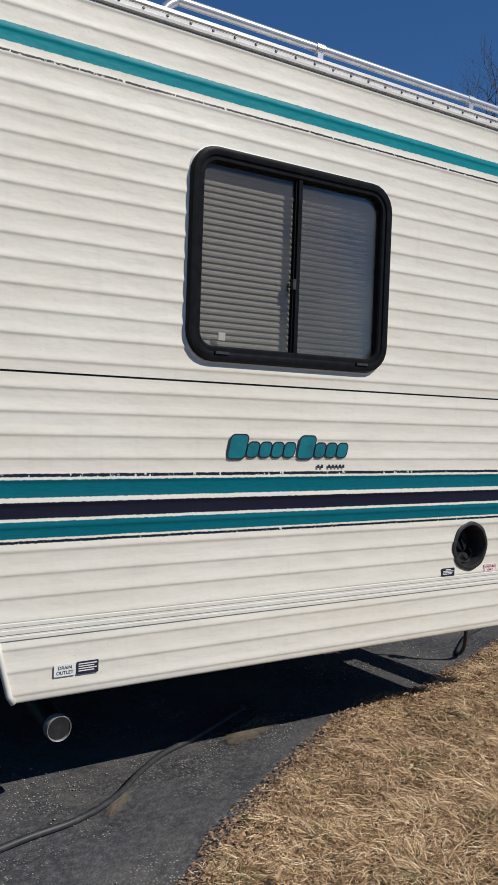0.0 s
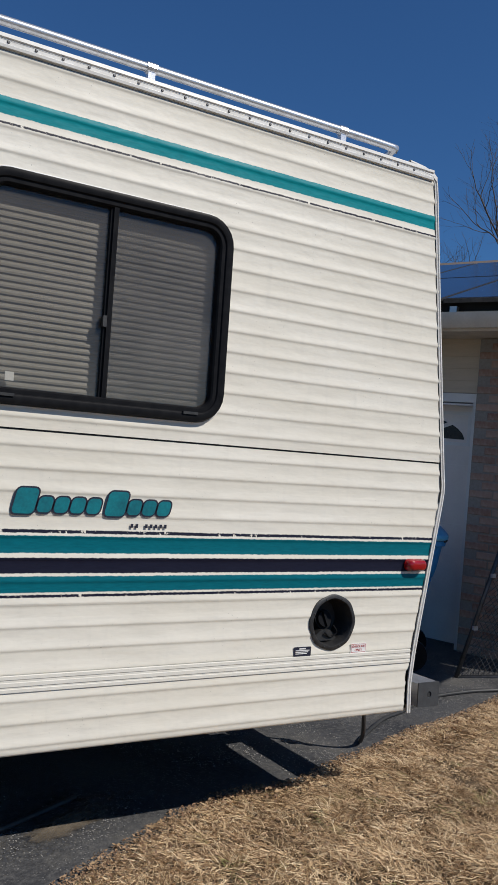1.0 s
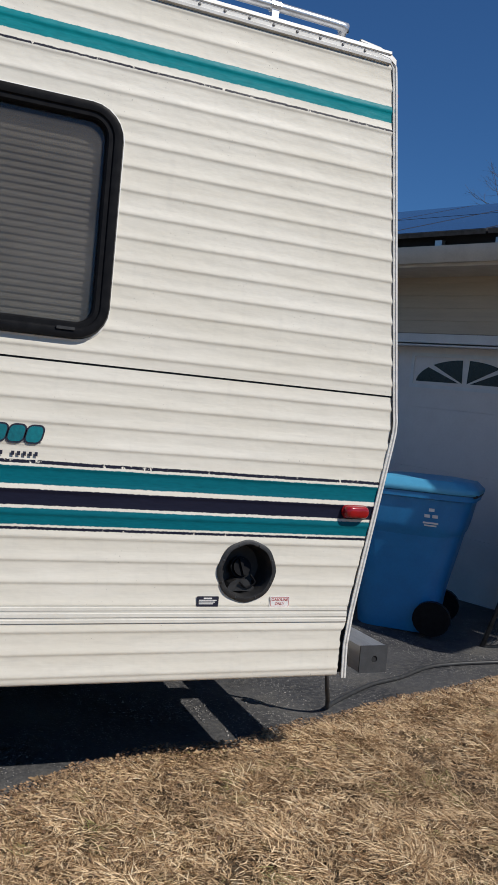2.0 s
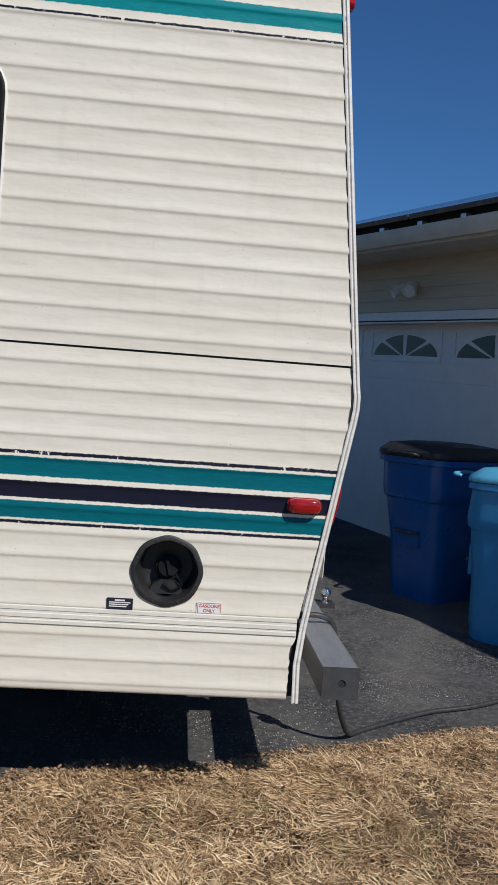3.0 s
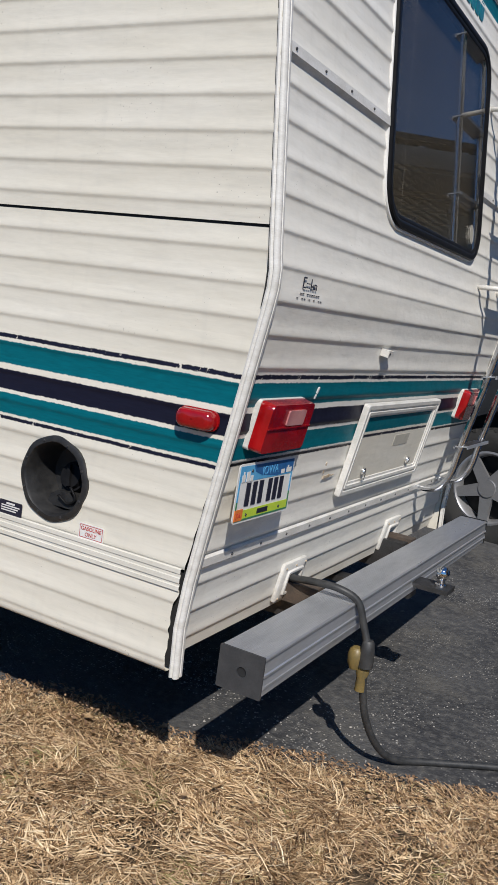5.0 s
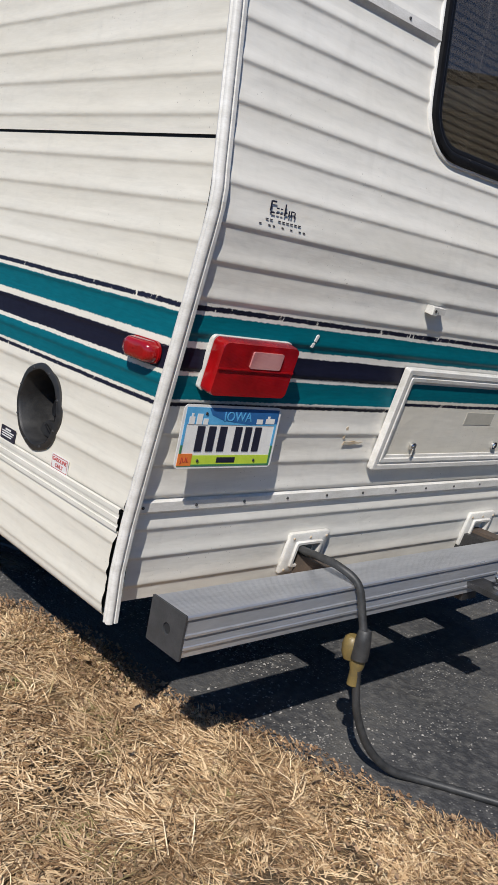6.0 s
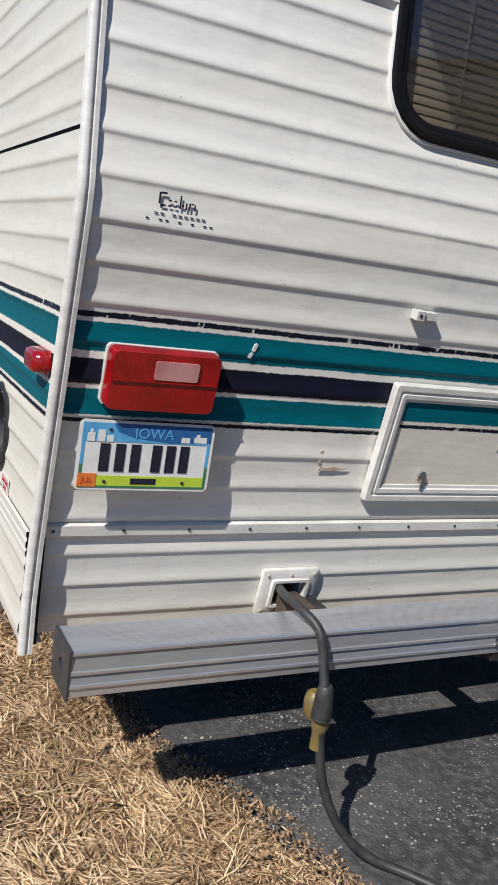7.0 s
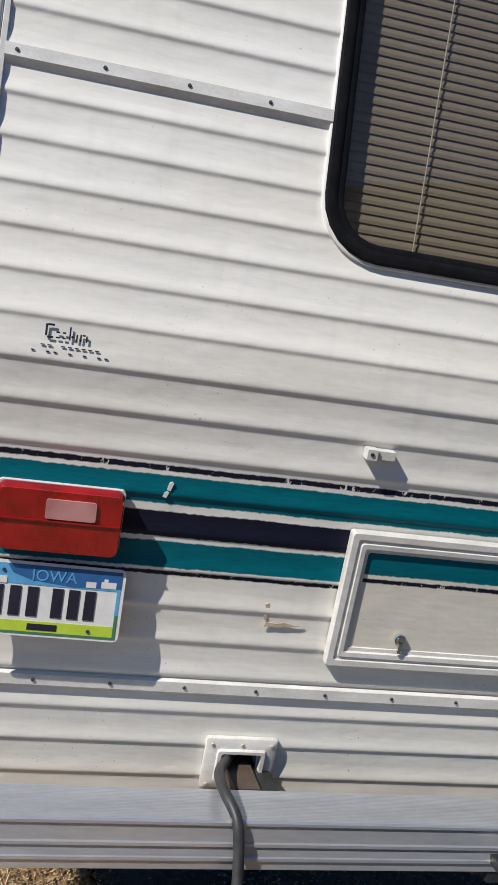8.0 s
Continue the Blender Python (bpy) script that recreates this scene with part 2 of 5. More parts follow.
def rear_x(z):
    for (z0, x0), (z1, x1) in zip(REAR_LINE, REAR_LINE[1:]):
        if z <= z1:
            return x0 + (x1 - x0) * (z - z0) / (z1 - z0)
    return REAR_LINE[-1][1]


def on_side(x, z, off=0.0):
    """A frame on the side wall: X to the rear, Y up, Z out."""
    return Matrix.Translation((x, -off, z)) @ Matrix(((1, 0, 0, 0), (0, 0, -1, 0), (0, 1, 0, 0), (0, 0, 0, 1)))


def on_rear(y, z, off=0.0):
    """A frame on the rear wall: X across, Y up the slope, Z out."""
    up = Vector((rear_x(z + 0.02) - rear_x(z - 0.02), 0, 0.04)).normalized()
    out = Vector((0, 1, 0)).cross(up)
    p = Vector((rear_x(z), y, z)) + out * off
    return Matrix(((0, up.x, out.x, p.x), (1, up.y, out.y, p.y), (0, up.z, out.z, p.z), (0, 0, 0, 1)))


def rib(z, beads):
    """How far the pressed bead stands out at height z; beads: (height of one bead, spacing)."""
    phase, pitch = beads
    d = ((z - phase + 0.6 * pitch) % pitch) - 0.6 * pitch
    return 0.0034 * (math.exp(-(d / 0.019) ** 2) if d > 0 else math.exp(-(d / 0.0066) ** 2))


def ribbed(name, levels, place, ends, holes, material, parent, label=""):
    """A ribbed sheet: rows at the levels z, from ends(z)[0] to ends(z)[1], with openings chord(z) -> (a, b) or None."""
    verts, faces, index = [], [], {}

    def vert(i, s):
        key = (i, round(s, 5))
        if key not in index:
            index[key] = len(verts)
            verts.append(place(s, levels[i]))
        return index[key]

    for i in range(len(levels) - 1):
        za, zb = levels[i], levels[i + 1]
        cuts_a, cuts_b = [ends(za)[0]], [ends(zb)[0]]
        for lo, hi, chord in holes:
            if zb > lo and za < hi:
                for cuts, z in ((cuts_a, za), (cuts_b, zb)):
                    cuts.extend(chord(min(max(z, lo), hi)))
        cuts_a.append(ends(za)[1]), cuts_b.append(ends(zb)[1])
        for k in range(0, len(cuts_a), 2):
            faces.append((vert(i, cuts_a[k]), vert(i, cuts_a[k + 1]), vert(i + 1, cuts_b[k + 1]), vert(i + 1, cuts_b[k])))
    return raw(name, verts, faces, material, parent, True, label)


def round_hole(cx, cz, r):
    def chord(z):
        h = math.sqrt(max(0.0, r * r - (z - cz) ** 2))
        return cx - h, cx + h
    return cz - r, cz + r, chord


def rect_hole(x0, x1, z0, z1, r):
    def chord(z):
        d = max(0.0, z0 + r - z, z - (z1 - r))
        inset = r - math.sqrt(max(0.0, r * r - d * d))
        return x0 + inset, x1 - inset
    return z0, z1, chord


# ---- ground ----
def ground_z(x, y):
    """The drive rises gently behind the motorhome."""
    return 0.05 * max(0.0, y - 2.0) * min(1.0, max(0.0, (14 - y) / 4.0))


EDGE = [(-30, -16.5), (-3.4, -1.35), (-2.37, -0.56), (-1.8, -0.14), (-1.1, 0.30), (-0.72, 0.42), (-0.29, 0.46), (0.19, 0.65), (0.72, 0.87), (1.1, 0.97), (1.95, 1.26), (4.0, 1.7), (60, 8)]


def edge_y(x):
    """Where the lawn meets the asphalt."""
    for (x0, y0), (x1, y1) in zip(EDGE, EDGE[1:]):
        if x <= x1:
            base = y0 + (y1 - y0) * (x - x0) / (x1 - x0)
            return base + 0.05 * noise.noise((x * 2.3, 1.7, 0)) + 0.028 * noise.noise((x * 9.0, 5.1, 0))
    return EDGE[-1][1]


def asphalt():
    m = Nodes("worn_asphalt")
    grain = m.noise(230, 3)
    mid = m.noise(34, 5)
    large = m.noise(1.7, 5)
    col = m.mix(m.step(large, 0.35, 0.65), (0.034, 0.035, 0.039), (0.088, 0.088, 0.090))
    col = m.mix(m.step(mid, 0.45, 0.7, 0, 0.8), col, (0.13, 0.127, 0.122))
    stone = m.node("ShaderNodeTexVoronoi")
    stone.inputs["Scale"].default_value = 95
    m.link(m.coords(), stone.inputs["Vector"])
    chip = m.math("MULTIPLY", m.step(stone.outputs["Distance"], 0.34, 0.22), m.step(m.noise(2.4, 6, rough=0.7), 0.46, 0.58))
    sep = m.node("ShaderNodeSeparateColor")
    m.link(stone.outputs["Color"], sep.inputs[0])
    chip = m.math("MULTIPLY", chip, m.step(sep.outputs[0], 0.45, 0.6))
    col = m.mix(chip, col, (0.44, 0.42, 0.39))
    dust = m.math("MULTIPLY", m.step(m.noise(1.9, 6, rough=0.68), 0.50, 0.66), 0.7)
    col = m.mix(dust, col, (0.135, 0.128, 0.115))
    m.set(Base_Color=col, Roughness=m.step(mid, 0.3, 0.7, 0.6, 0.9), Specular_IOR_Level=0.22)
    h = m.math("ADD", m.math("MULTIPLY", grain, 0.5), m.math("ADD", m.math("MULTIPLY", stone.outputs["Distance"], 0.7), mid))
    m.bump(h, 0.55, 0.006)
    return m.mat


def soil():
    m = Nodes("dry_thatch")
    n = m.noise(45, 6)
    col = m.mix(m.step(n, 0.35, 0.65), (0.08, 0.05, 0.026), (0.25, 0.17, 0.09))
    col = m.mix(m.step(m.noise(3, 4), 0.45, 0.7, 0, 0.6), col, (0.07, 0.05, 0.03))
    m.set(Base_Color=col, Roughness=0.95)
    m.bump(m.noise(140, 5), 0.9, 0.02)
    return m.mat


M_ASPHALT, M_SOIL = asphalt(), soil()


def build_ground():
    def axis(dense0, dense1, stepw, far):
        a = list(np.arange(dense0, dense1 + 1e-6, stepw))
        grow, lo, hi = stepw, dense0, dense1
        while hi < far:
            grow *= 1.5
            hi += grow
            lo -= grow
            a = [lo] + a + [hi]
        return a
    xs, ys = axis(-4.5, 3.5, 0.1, 2500), axis(-3.5, 3.0, 0.1, 2500)
    verts, faces = [], []
    for y in ys:
        for x in xs:
            e = edge_y(x) if -8 < x < 6 else (EDGE[0][1] if x < 0 else 4)
            lawn = min(1.0, max(0.0, (e - y) / 0.12 + 0.3))
            z = -0.06 + lawn * (0.062 + 0.02 * noise.noise((x * 1.3, y * 1.3, 0))) + ground_z(x, y)
            verts.append((x, y, z))
    w = len(xs)
    for j in range(len(ys) - 1):
        for i in range(w - 1):
            a = j * w + i
            faces.append((a, a + 1, a + 1 + w, a + w))
    tagged(raw("ground", verts, faces, M_SOIL, smooth=True), "dry lawn soil running out to the horizon", "ground", kind="structure")
    verts, faces = [], []
    xs = [-30, -20, -12, -8] + list(np.arange(-6, 4.01, 0.05)) + [5, 6.5]
    rows = [0, 0.03, 0.08, 0.16, 0.3, 0.5, 0.8, 1.2, 1.7, 2.4, 3.3, 4.5, 6, 8, 11, 15]
    for x in xs:
        e = edge_y(x)
        for k, r in enumerate(rows):
            y = e + r
            z = ground_z(x, y) + 0.006 * noise.noise((x * 0.9, y * 0.9, 3)) + (-0.03 if k == 0 else 0)
            verts.append((x, y, z))
    w = len(rows)
    for i in range(len(xs) - 1):
        for j in range(w - 1):
            a = i * w + j
            faces.append((a, a + w, a + w + 1, a + 1))
    tagged(raw("driveway", verts, faces, M_ASPHALT, smooth=True), "worn black asphalt driveway with loose gravel and a ragged edge", "driveway", kind="structure")


build_ground()

# ---- motorhome ----
rv = thing("motorhome", "cream ribbed-aluminium motorhome with teal stripes, parked on the drive", "motorhome")

FUEL = (-0.562, 0.846, 0.112)
WIN = (-2.137, -1.156, 1.622, 2.417, 0.115)
RWIN = (0.652, 1.715, 1.655, 2.46, 0.125)
FRONT_X = -4.6


def side_levels(z0, z1, beads):
    phase, pitch = beads
    zs = [z0]
    n = math.floor((z0 - phase) / pitch) - 1
    while zs[-1] < z1:
        for d in (-0.045, -0.03, -0.018, -0.012, -0.0085, -0.006, -0.003, 0, 0.004, 0.009, 0.015, 0.022, 0.030):
            z = phase + n * pitch + d
            if z0 + 0.001 < z < z1 - 0.001 and z > zs[-1]:
                zs.append(z)
        n += 1
        if phase + n * pitch - 0.05 > z1:
            break
    return zs + [z1]


# beads of the side's upper and lower sheets and skirt, of the rear's wall and foot
SIDE_HIGH, SIDE_LOW, SIDE_SKIRT = (1.590, 0.0803), (1.494, 0.0775), (0.627, 0.0775)
REAR_WALL, REAR_FOOT = (1.545, 0.0797), (0.578, 0.0797)


def side_sheet(name, z0, z1, beads, out=0.0):
    ribbed(name, side_levels(z0, z1, beads), lambda s, z: (s, -rib(z, beads) - out, z), lambda z: (FRONT_X, rear_x(z) - 0.002),
           [h for h in (round_hole(FUEL[0], FUEL[1], FUEL[2] - 0.008), rect_hole(WIN[0] + 0.02, WIN[1] - 0.02, WIN[2] + 0.02, WIN[3] - 0.02, 0.1)) if h[0] > z0 - 0.01 and h[1] < z1 + 0.01],
           M_SIDE, rv, "cream ribbed siding with teal and navy stripes")


side_sheet("side_wall", 1.548, 2.83, SIDE_HIGH, 0.003)
side_sheet("side_wall", 0.71, 1.541, SIDE_LOW)


# the skirt below the moulding, with its turned-in lower edge and torn rear end
def torn(z):
    return -0.128 - 0.016 * min(1.0, max(0.0, (0.65 - z) / 0.05)) + 0.007 * noise.noise((z * 38, 0.3, 0))


sk = bmesh.new()
prof = [(z, -0.004 - rib(z, SIDE_SKIRT)) for z in reversed(side_levels(0.456, 0.657, SIDE_SKIRT))] + [(0.447, -0.003), (0.440, 0.001), (0.438, 0.012), (0.442, 0.05)]
loops(sk, [[(-2.795 + (0.66 - z) * 0.24 if i == 0 else torn(z) if i == 3 else x, y, z) for z, y in prof] for i, x in enumerate((-2.75, -1.4, -0.6, -0.178))], closed=False)
part("skirt_panel", sk, M_SIDE, rv, "cream lower skirt panel", smooth=True)
part("skirt_end", tube(bmesh.new(), [(-2.795, -0.002, 0.655), (-2.785, -0.004, 0.60), (-2.752, -0.004, 0.47), (-2.735, -0.002, 0.442)], 0.011, 8), M_CREAM, rv, smooth=True)
part("skirt_panel", boxes((FRONT_X, -2.80, -0.002, 0.01, 0.60, 0.66)), M_CREAM, rv)
mould = bmesh.new()
prof = [(0.713, -0.004), (0.711, -0.0105), (0.700, -0.0105), (0.6985, -0.008), (0.690, -0.008), (0.6885, -0.0105), (0.676, -0.0105), (0.6745, -0.0075), (0.668, -0.0075), (0.6665, -0.010), (0.656, -0.010), (0.653, -0.004)]
loops(mould, [[(x, y, z) for z, y in prof] for x in (FRONT_X, -0.128)], closed=False)
part("side_moulding", mould, M_CREAM, rv, "grooved white moulding", smooth=35)
part("seam_strip", boxes((FRONT_X, rear_x(1.545) - 0.02, 0.002, 0.01, 1.538, 1.552)), M_DARK, rv, "dark joint between the siding sheets")

# rear wall in three sheets
for z0, z1, out in ((1.940, 2.845, 0.002), (0.720, 1.925, 0.0), (0.452, 0.714, 0.0)):
    holes = []
    win = rect_hole(RWIN[0] + 0.02, RWIN[1] - 0.02, RWIN[2] + 0.02, RWIN[3] - 0.02, 0.11)
    if z1 > win[0] and z0 < win[1]:
        holes.append((max(win[0], z0), min(win[1], z1), win[2]))
    if z0 < 0.5:
        holes += [rect_hole(0.632, 0.718, 0.490, 0.566, 0.004)]

    beads = REAR_WALL if z0 > 0.5 else REAR_FOOT

    def place(s, z, out=out, beads=beads):
        return (rear_x(z) + 1.35 * rib(z, beads) + out, s, z - 0.19 * rib(z, beads) * (z < 1.4))
    lv = side_levels(z0, z1, beads)
    extra = sorted(set(lv) | {h for q in holes for h in q[:2]})
    ribbed("rear_wall", extra, place, lambda z: (0.015, WIDE - 0.015), holes, M_REAR, rv, "white ribbed rear wall with teal and navy stripes")
for z in (1.932, 0.717):
    m = on_rear(0, z, 0.0)
    spans = ((0.02, RWIN[0] + 0.01), (RWIN[1] - 0.01, WIDE - 0.02)) if z > 1.5 else ((0.02, WIDE - 0.02),)
    for a, b in spans:
        bm = bmesh.new()
        loops(bm, [[(s, y, o) for y, o in ((0.019, 0.002), (0.015, 0.010), (-0.009, 0.011), (-0.015, 0.004), (-0.022, 0.0))] for s in (a, b)], m, closed=False)
        strip = part("joint_strip", bm, M_TRIM, rv, "white screwed joint strip", smooth=30)
        screws(m, [(a + 0.022 + 0.160 * k, 0.003) for k in range(int((b - a - 0.03) / 0.160) + 1)], 0.0095, 0.0135, 0.0045, M_STEEL, strip)

# far side, front, roof and underside close the body
part("far_wall", boxes((FRONT_X, -0.13, WIDE - 0.01, WIDE, 0.44, 2.83)), M_CREAM, rv)
part("front_wall", boxes((FRONT_X - 0.03, FRONT_X, 0.0, WIDE, 0.5, 2.85)), M_CREAM, rv)
roof = bmesh.new()
loops(roof, [[(x + dx, y, z - dz) for y, z in ((-0.012, 2.835), (-0.010, 2.858), (0.02, 2.872), (0.4, 2.895), (1.13, 2.905), (1.87, 2.895), (2.25, 2.872), (2.28, 2.858), (2.282, 2.835))] for x, dx, dz in ((FRONT_X, 0, 0), (-0.22, 0, 0), (-0.165, 0, 0.008), (-0.135, 0, 0.03))], closed=False)
part("roof", roof, M_TRIM, rv, "white roof skin", smooth=40)
# floor slab; the shade beneath the body is put into its near-black colour
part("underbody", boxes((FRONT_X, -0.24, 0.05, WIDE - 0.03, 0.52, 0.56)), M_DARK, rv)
for y in (0.72, 1.55):
    part("chassis_rail", boxes((FRONT_X, -0.05, y - 0.03, y + 0.03, 0.40, 0.52)), M_STEEL, rv, bevel=0.004)

# corner trims: a ridged moulding over each rear edge
TRIM = [(-0.30, 2.862), (-0.215, 2.853), (-0.165, 2.836), (-0.142, 2.80), (-0.135, 2.75), (0.002, 1.49), (0.008, 1.45), (0.008, 1.41), (0.002, 1.365), (-0.090, 0.82), (-0.112, 0.68), (-0.124, 0.56), (-0.120, 0.432)]
for y, s in ((0.0, -1), (WIDE, 1)):
    rings = []
    for i, (x, z) in enumerate(TRIM):
        a, b = Vector((*TRIM[max(i - 1, 0)], 0)), Vector((*TRIM[min(i + 1, len(TRIM) - 1)], 0))
        d = (b - a).normalized()
        nx, nz = -d.y, d.x
        sec = ((-0.013, 0.002), (-0.013, 0.008), (-0.009, 0.009), (-0.004, 0.005), (0.000, 0.010), (0.005, 0.010), (0.009, 0.006), (0.011, -0.001), (0.009, -0.007), (0.004, -0.009), (0.009, -0.012), (0.008, -0.021), (-0.004, -0.023))
        rings.append([(x + 0.007 + nx * q, y + s * o, z + nz * q) for q, o in sec])
    bm = bmesh.new()
    loops(bm, rings, closed=False)
    trim = part("corner_trim", bm, M_TRIM, rv, "white ridged corner moulding", smooth=50)
    gap = []
    for i, (x, z) in enumerate(TRIM[3:9]):
        w = 0.0045 + 0.002 * math.sin(5 * i)
        gap.append([(x - 0.006 - w, y + s * 0.001, z), (x - 0.006 - w, y + s * 0.0048, z), (x - 0.004, y + s * 0.0048, z), (x - 0.004, y + s * 0.001, z)])
    part("open_joint", loops(bmesh.new(), gap, closed=False), M_DARK, trim, "dark open joint beside the moulding")
# added dark board behind the torn corner, painting the shade in its gap
part("torn_gap_shade", boxes((-0.215, -0.118, 0.010, 0.03, 0.450, 0.70)), M_DARK, rv)
# gutter rail along the roof edge with its screws
bm = bmesh.new()
loops(bm, [[(x, y, z) for z, y in ((2.856, -0.006), (2.852, -0.016), (2.842, -0.017), (2.838, -0.011), (2.822, -0.011), (2.818, -0.017), (2.808, -0.016), (2.804, -0.003))] for x in (FRONT_X, -0.16)], closed=False)
gut = part("gutter_rail", bm, M_TRIM, rv, "white gutter rail with screws", smooth=35)
screws(on_side(0, 2.83), [(-3.0 + 0.094 * k, 0.0) for k in range(30)], 0.011, 0.015, 0.006, M_STEEL, gut)
part("gutter_seal", boxes((FRONT_X, -0.165, -0.006, 0.0, 2.796, 2.803)), M_STEEL, gut)


def window(name, m, x0, x1, y0, y1, r, pane, parent, label, split=None, f=1.0, seat=0.0):
    """A rubber-framed window in its wall: frame, panes, blind."""
    w = part(name, loops(bmesh.new(), [at_z(rrect(x0 + a * f, x1 - a * f, y0 + a * f, y1 - a * f, max(0.02, r - a * f)), z * (1 if z < 0 else f * f)) for a, z in ((0.004, -0.01), (0.0, 0.008), (0.006, 0.022), (0.020, 0.026), (0.034, 0.022), (0.038, 0.016), (0.052, 0.016), (0.058, 0.010), (0.060, -0.02))], m), M_BLACK, parent, label, smooth=40)
    g = part("pane", prism(bmesh.new(), rrect(x0 + 0.055 * f, x1 - 0.055 * f, y0 + 0.055 * f, y1 - 0.055 * f, r - 0.05 * f), seat - 0.012, seat - 0.008, m), pane, w, "tinted glass pane")
    g.visible_shadow = False
    part("sealant", loops(bmesh.new(), [at_z([(px + 0.0016 * math.sin(41 * py + 3 * px), py + 0.0016 * math.sin(37 * px)) for px, py in rrect(x0 - a, x1 + a, y0 - a, y1 + a, r + a, 14)], z) for a, z in ((0.0055, -0.01), (0.0045, 0.0006), (0.002, 0.0022), (-0.004, 0.0022))], m), M_WHITE, w, "squeezed-out white sealant", smooth=40)
    if split is not None:
        part("mullion", boxes((split - 0.009, split + 0.009, y0 + 0.055, y1 - 0.055, -0.014, 0.012), (split - 0.018, split - 0.009, y0 + 0.055, y1 - 0.055, -0.014, 0.004), m=m), M_BLACK, w, bevel=0.003)
        part("latch", boxes((split - 0.024, split - 0.010, 0.5 * (y0 + y1) - 0.09, 0.5 * (y0 + y1) - 0.05, 0.0, 0.016), m=m), M_PLASTIC, w, bevel=0.003)
    return w


ws = window("window", on_side(0, 0, 0.006), WIN[0], WIN[1], WIN[2], WIN[3], WIN[4], M_GLASS, rv, "black rubber-framed sliding side window", split=-1.640)
M_BLIND = plain("blind_slat", (0.46, 0.42, 0.36), (0.38, 0.345, 0.29), 0.5, scale=15)
M_CURTAIN = plain("grey_lining", (0.16, 0.155, 0.15), (0.11, 0.105, 0.10), 0.8, scale=9, bump=0.2)


def blind(m, x0, x1, y0, y1, parent, tilt=0.5, pitch=0.024):
    me = None
    y = y0
    while y < y1:
        if me is None:
            bm = bmesh.new()
            loops(bm, [[(x, 0.012 * t, 0.003 * (1 - t * t) + 0.011 * t * tilt) for t in (-1, -0.4, 0.4, 1)] for x in (x0, x1)], closed=False)
            me = bpy.data.meshes.new("slat")
            bm.to_mesh(me)
            bm.free()
            me.materials.append(M_BLIND)
        ob = new("slat", me)
        ob.parent = parent
        ob.matrix_basis = m @ Matrix.Translation((0, y, 0))
        y += pitch


fly = part("fly_screen", boxes((-1.630, WIN[1] - 0.05, WIN[2] + 0.05, WIN[3] - 0.05, -0.022, -0.021), m=on_side(0, 0)), M_FLYSCREEN, ws, "grey fly screen behind one pane")
fly.visible_shadow = False
for k in (0.12, 0.82):
    wx = WIN[0] + k * (WIN[1] - WIN[0])
    part("weep_slot", boxes((wx, wx + 0.06, WIN[2] + 0.028, WIN[2] + 0.038, 0.020, 0.037), m=on_side(0, 0)), M_PLASTIC, ws, bevel=0.002)
blind(on_side(0, 0, -0.036), WIN[0] - 0.02, WIN[1] + 0.02, WIN[2] - 0.02, WIN[3] + 0.03, ws, -0.45)
part("lining", boxes((WIN[0] - 0.1, WIN[1] + 0.1, WIN[2] - 0.1, WIN[3] + 0.1, -0.14, -0.13), m=on_side(0, 0)), M_CURTAIN, ws)
part("sticker", boxes((-1.985, -1.955, 1.705, 1.735, -0.006, -0.004), m=on_side(0, 0)), M_WHITE, ws, "small white sticker")
mr = on_rear(0, 2.06)
oz = 2.06
wr = window("window", on_rear(0, oz, 0.007), RWIN[0], RWIN[1], RWIN[2] - oz, RWIN[3] - oz, RWIN[4], M_SMOKE, rv, "black rubber-framed rear window with closed blinds", f=0.68, seat=0.012)
blind(on_rear(0, oz, -0.030), RWIN[0] - 0.02, RWIN[1] + 0.02, RWIN[2] - oz - 0.02, RWIN[3] - oz + 0.03, wr, -0.32, 0.0205)
part("lining", boxes((RWIN[0] - 0.1, RWIN[1] + 0.1, RWIN[2] - oz - 0.1, RWIN[3] - oz + 0.1, -0.13, -0.12), m=mr), M_CURTAIN, wr)
part("blind_cord", tube(bmesh.new(), [mr @ Vector((0.86 + 0.004 * k, -0.36 + 0.07 * k, -0.018)) for k in range(11)], 0.0016, 6), M_WHITE, wr)
part("sticker", prism(bmesh.new(), disc(1.60, -0.305, 0.027, 20, 0.035), 0.0085, 0.010, mr), M_WHITE, wr, "oval white sticker")

# roof rack rail
bm = bmesh.new()
tube(bm, smooth_path([(-2.235, 0.06, 2.855), (-2.225, 0.06, 2.89), (-2.18, 0.06, 2.925), (-2.12, 0.06, 2.932), (-1.2, 0.06, 2.932), (-0.40, 0.06, 2.932), (-0.335, 0.08, 2.93), (-0.31, 0.14, 2.925), (-0.305, 0.18, 2.90), (-0.305, 0.19, 2.86)], 6), 0.0175, 12)
rack = part("roof_rail", bm, M_ALU, rv, "polished roof rail", smooth=True)
for x in (-1.518, -0.625):
    bm = boxes((x - 0.018, x + 0.018, 0.044, 0.076, 2.862, 2.868), (x - 0.014, x + 0.014, 0.048, 0.072, 2.868, 2.922))
    tube(bm, [(x - 0.02, 0.06, 2.932), (x + 0.02, 0.06, 2.932)], 0.0215, 10)
    part("post", bm, M_ALU, rack, bevel=0.002)

# small vent cap by the roof's edge
bm = bmesh.new()
loops(bm, [at_z(rrect(-2.56 - a, -2.36 + a, 0.06 - a, 0.26 + a, 0.04, 5), z) for a, z in ((0.012, 2.862), (0.012, 2.875), (0.0, 2.88), (0.0, 2.915), (0.014, 2.918), (0.014, 2.932), (-0.03, 2.945), (-0.09, 2.948))])
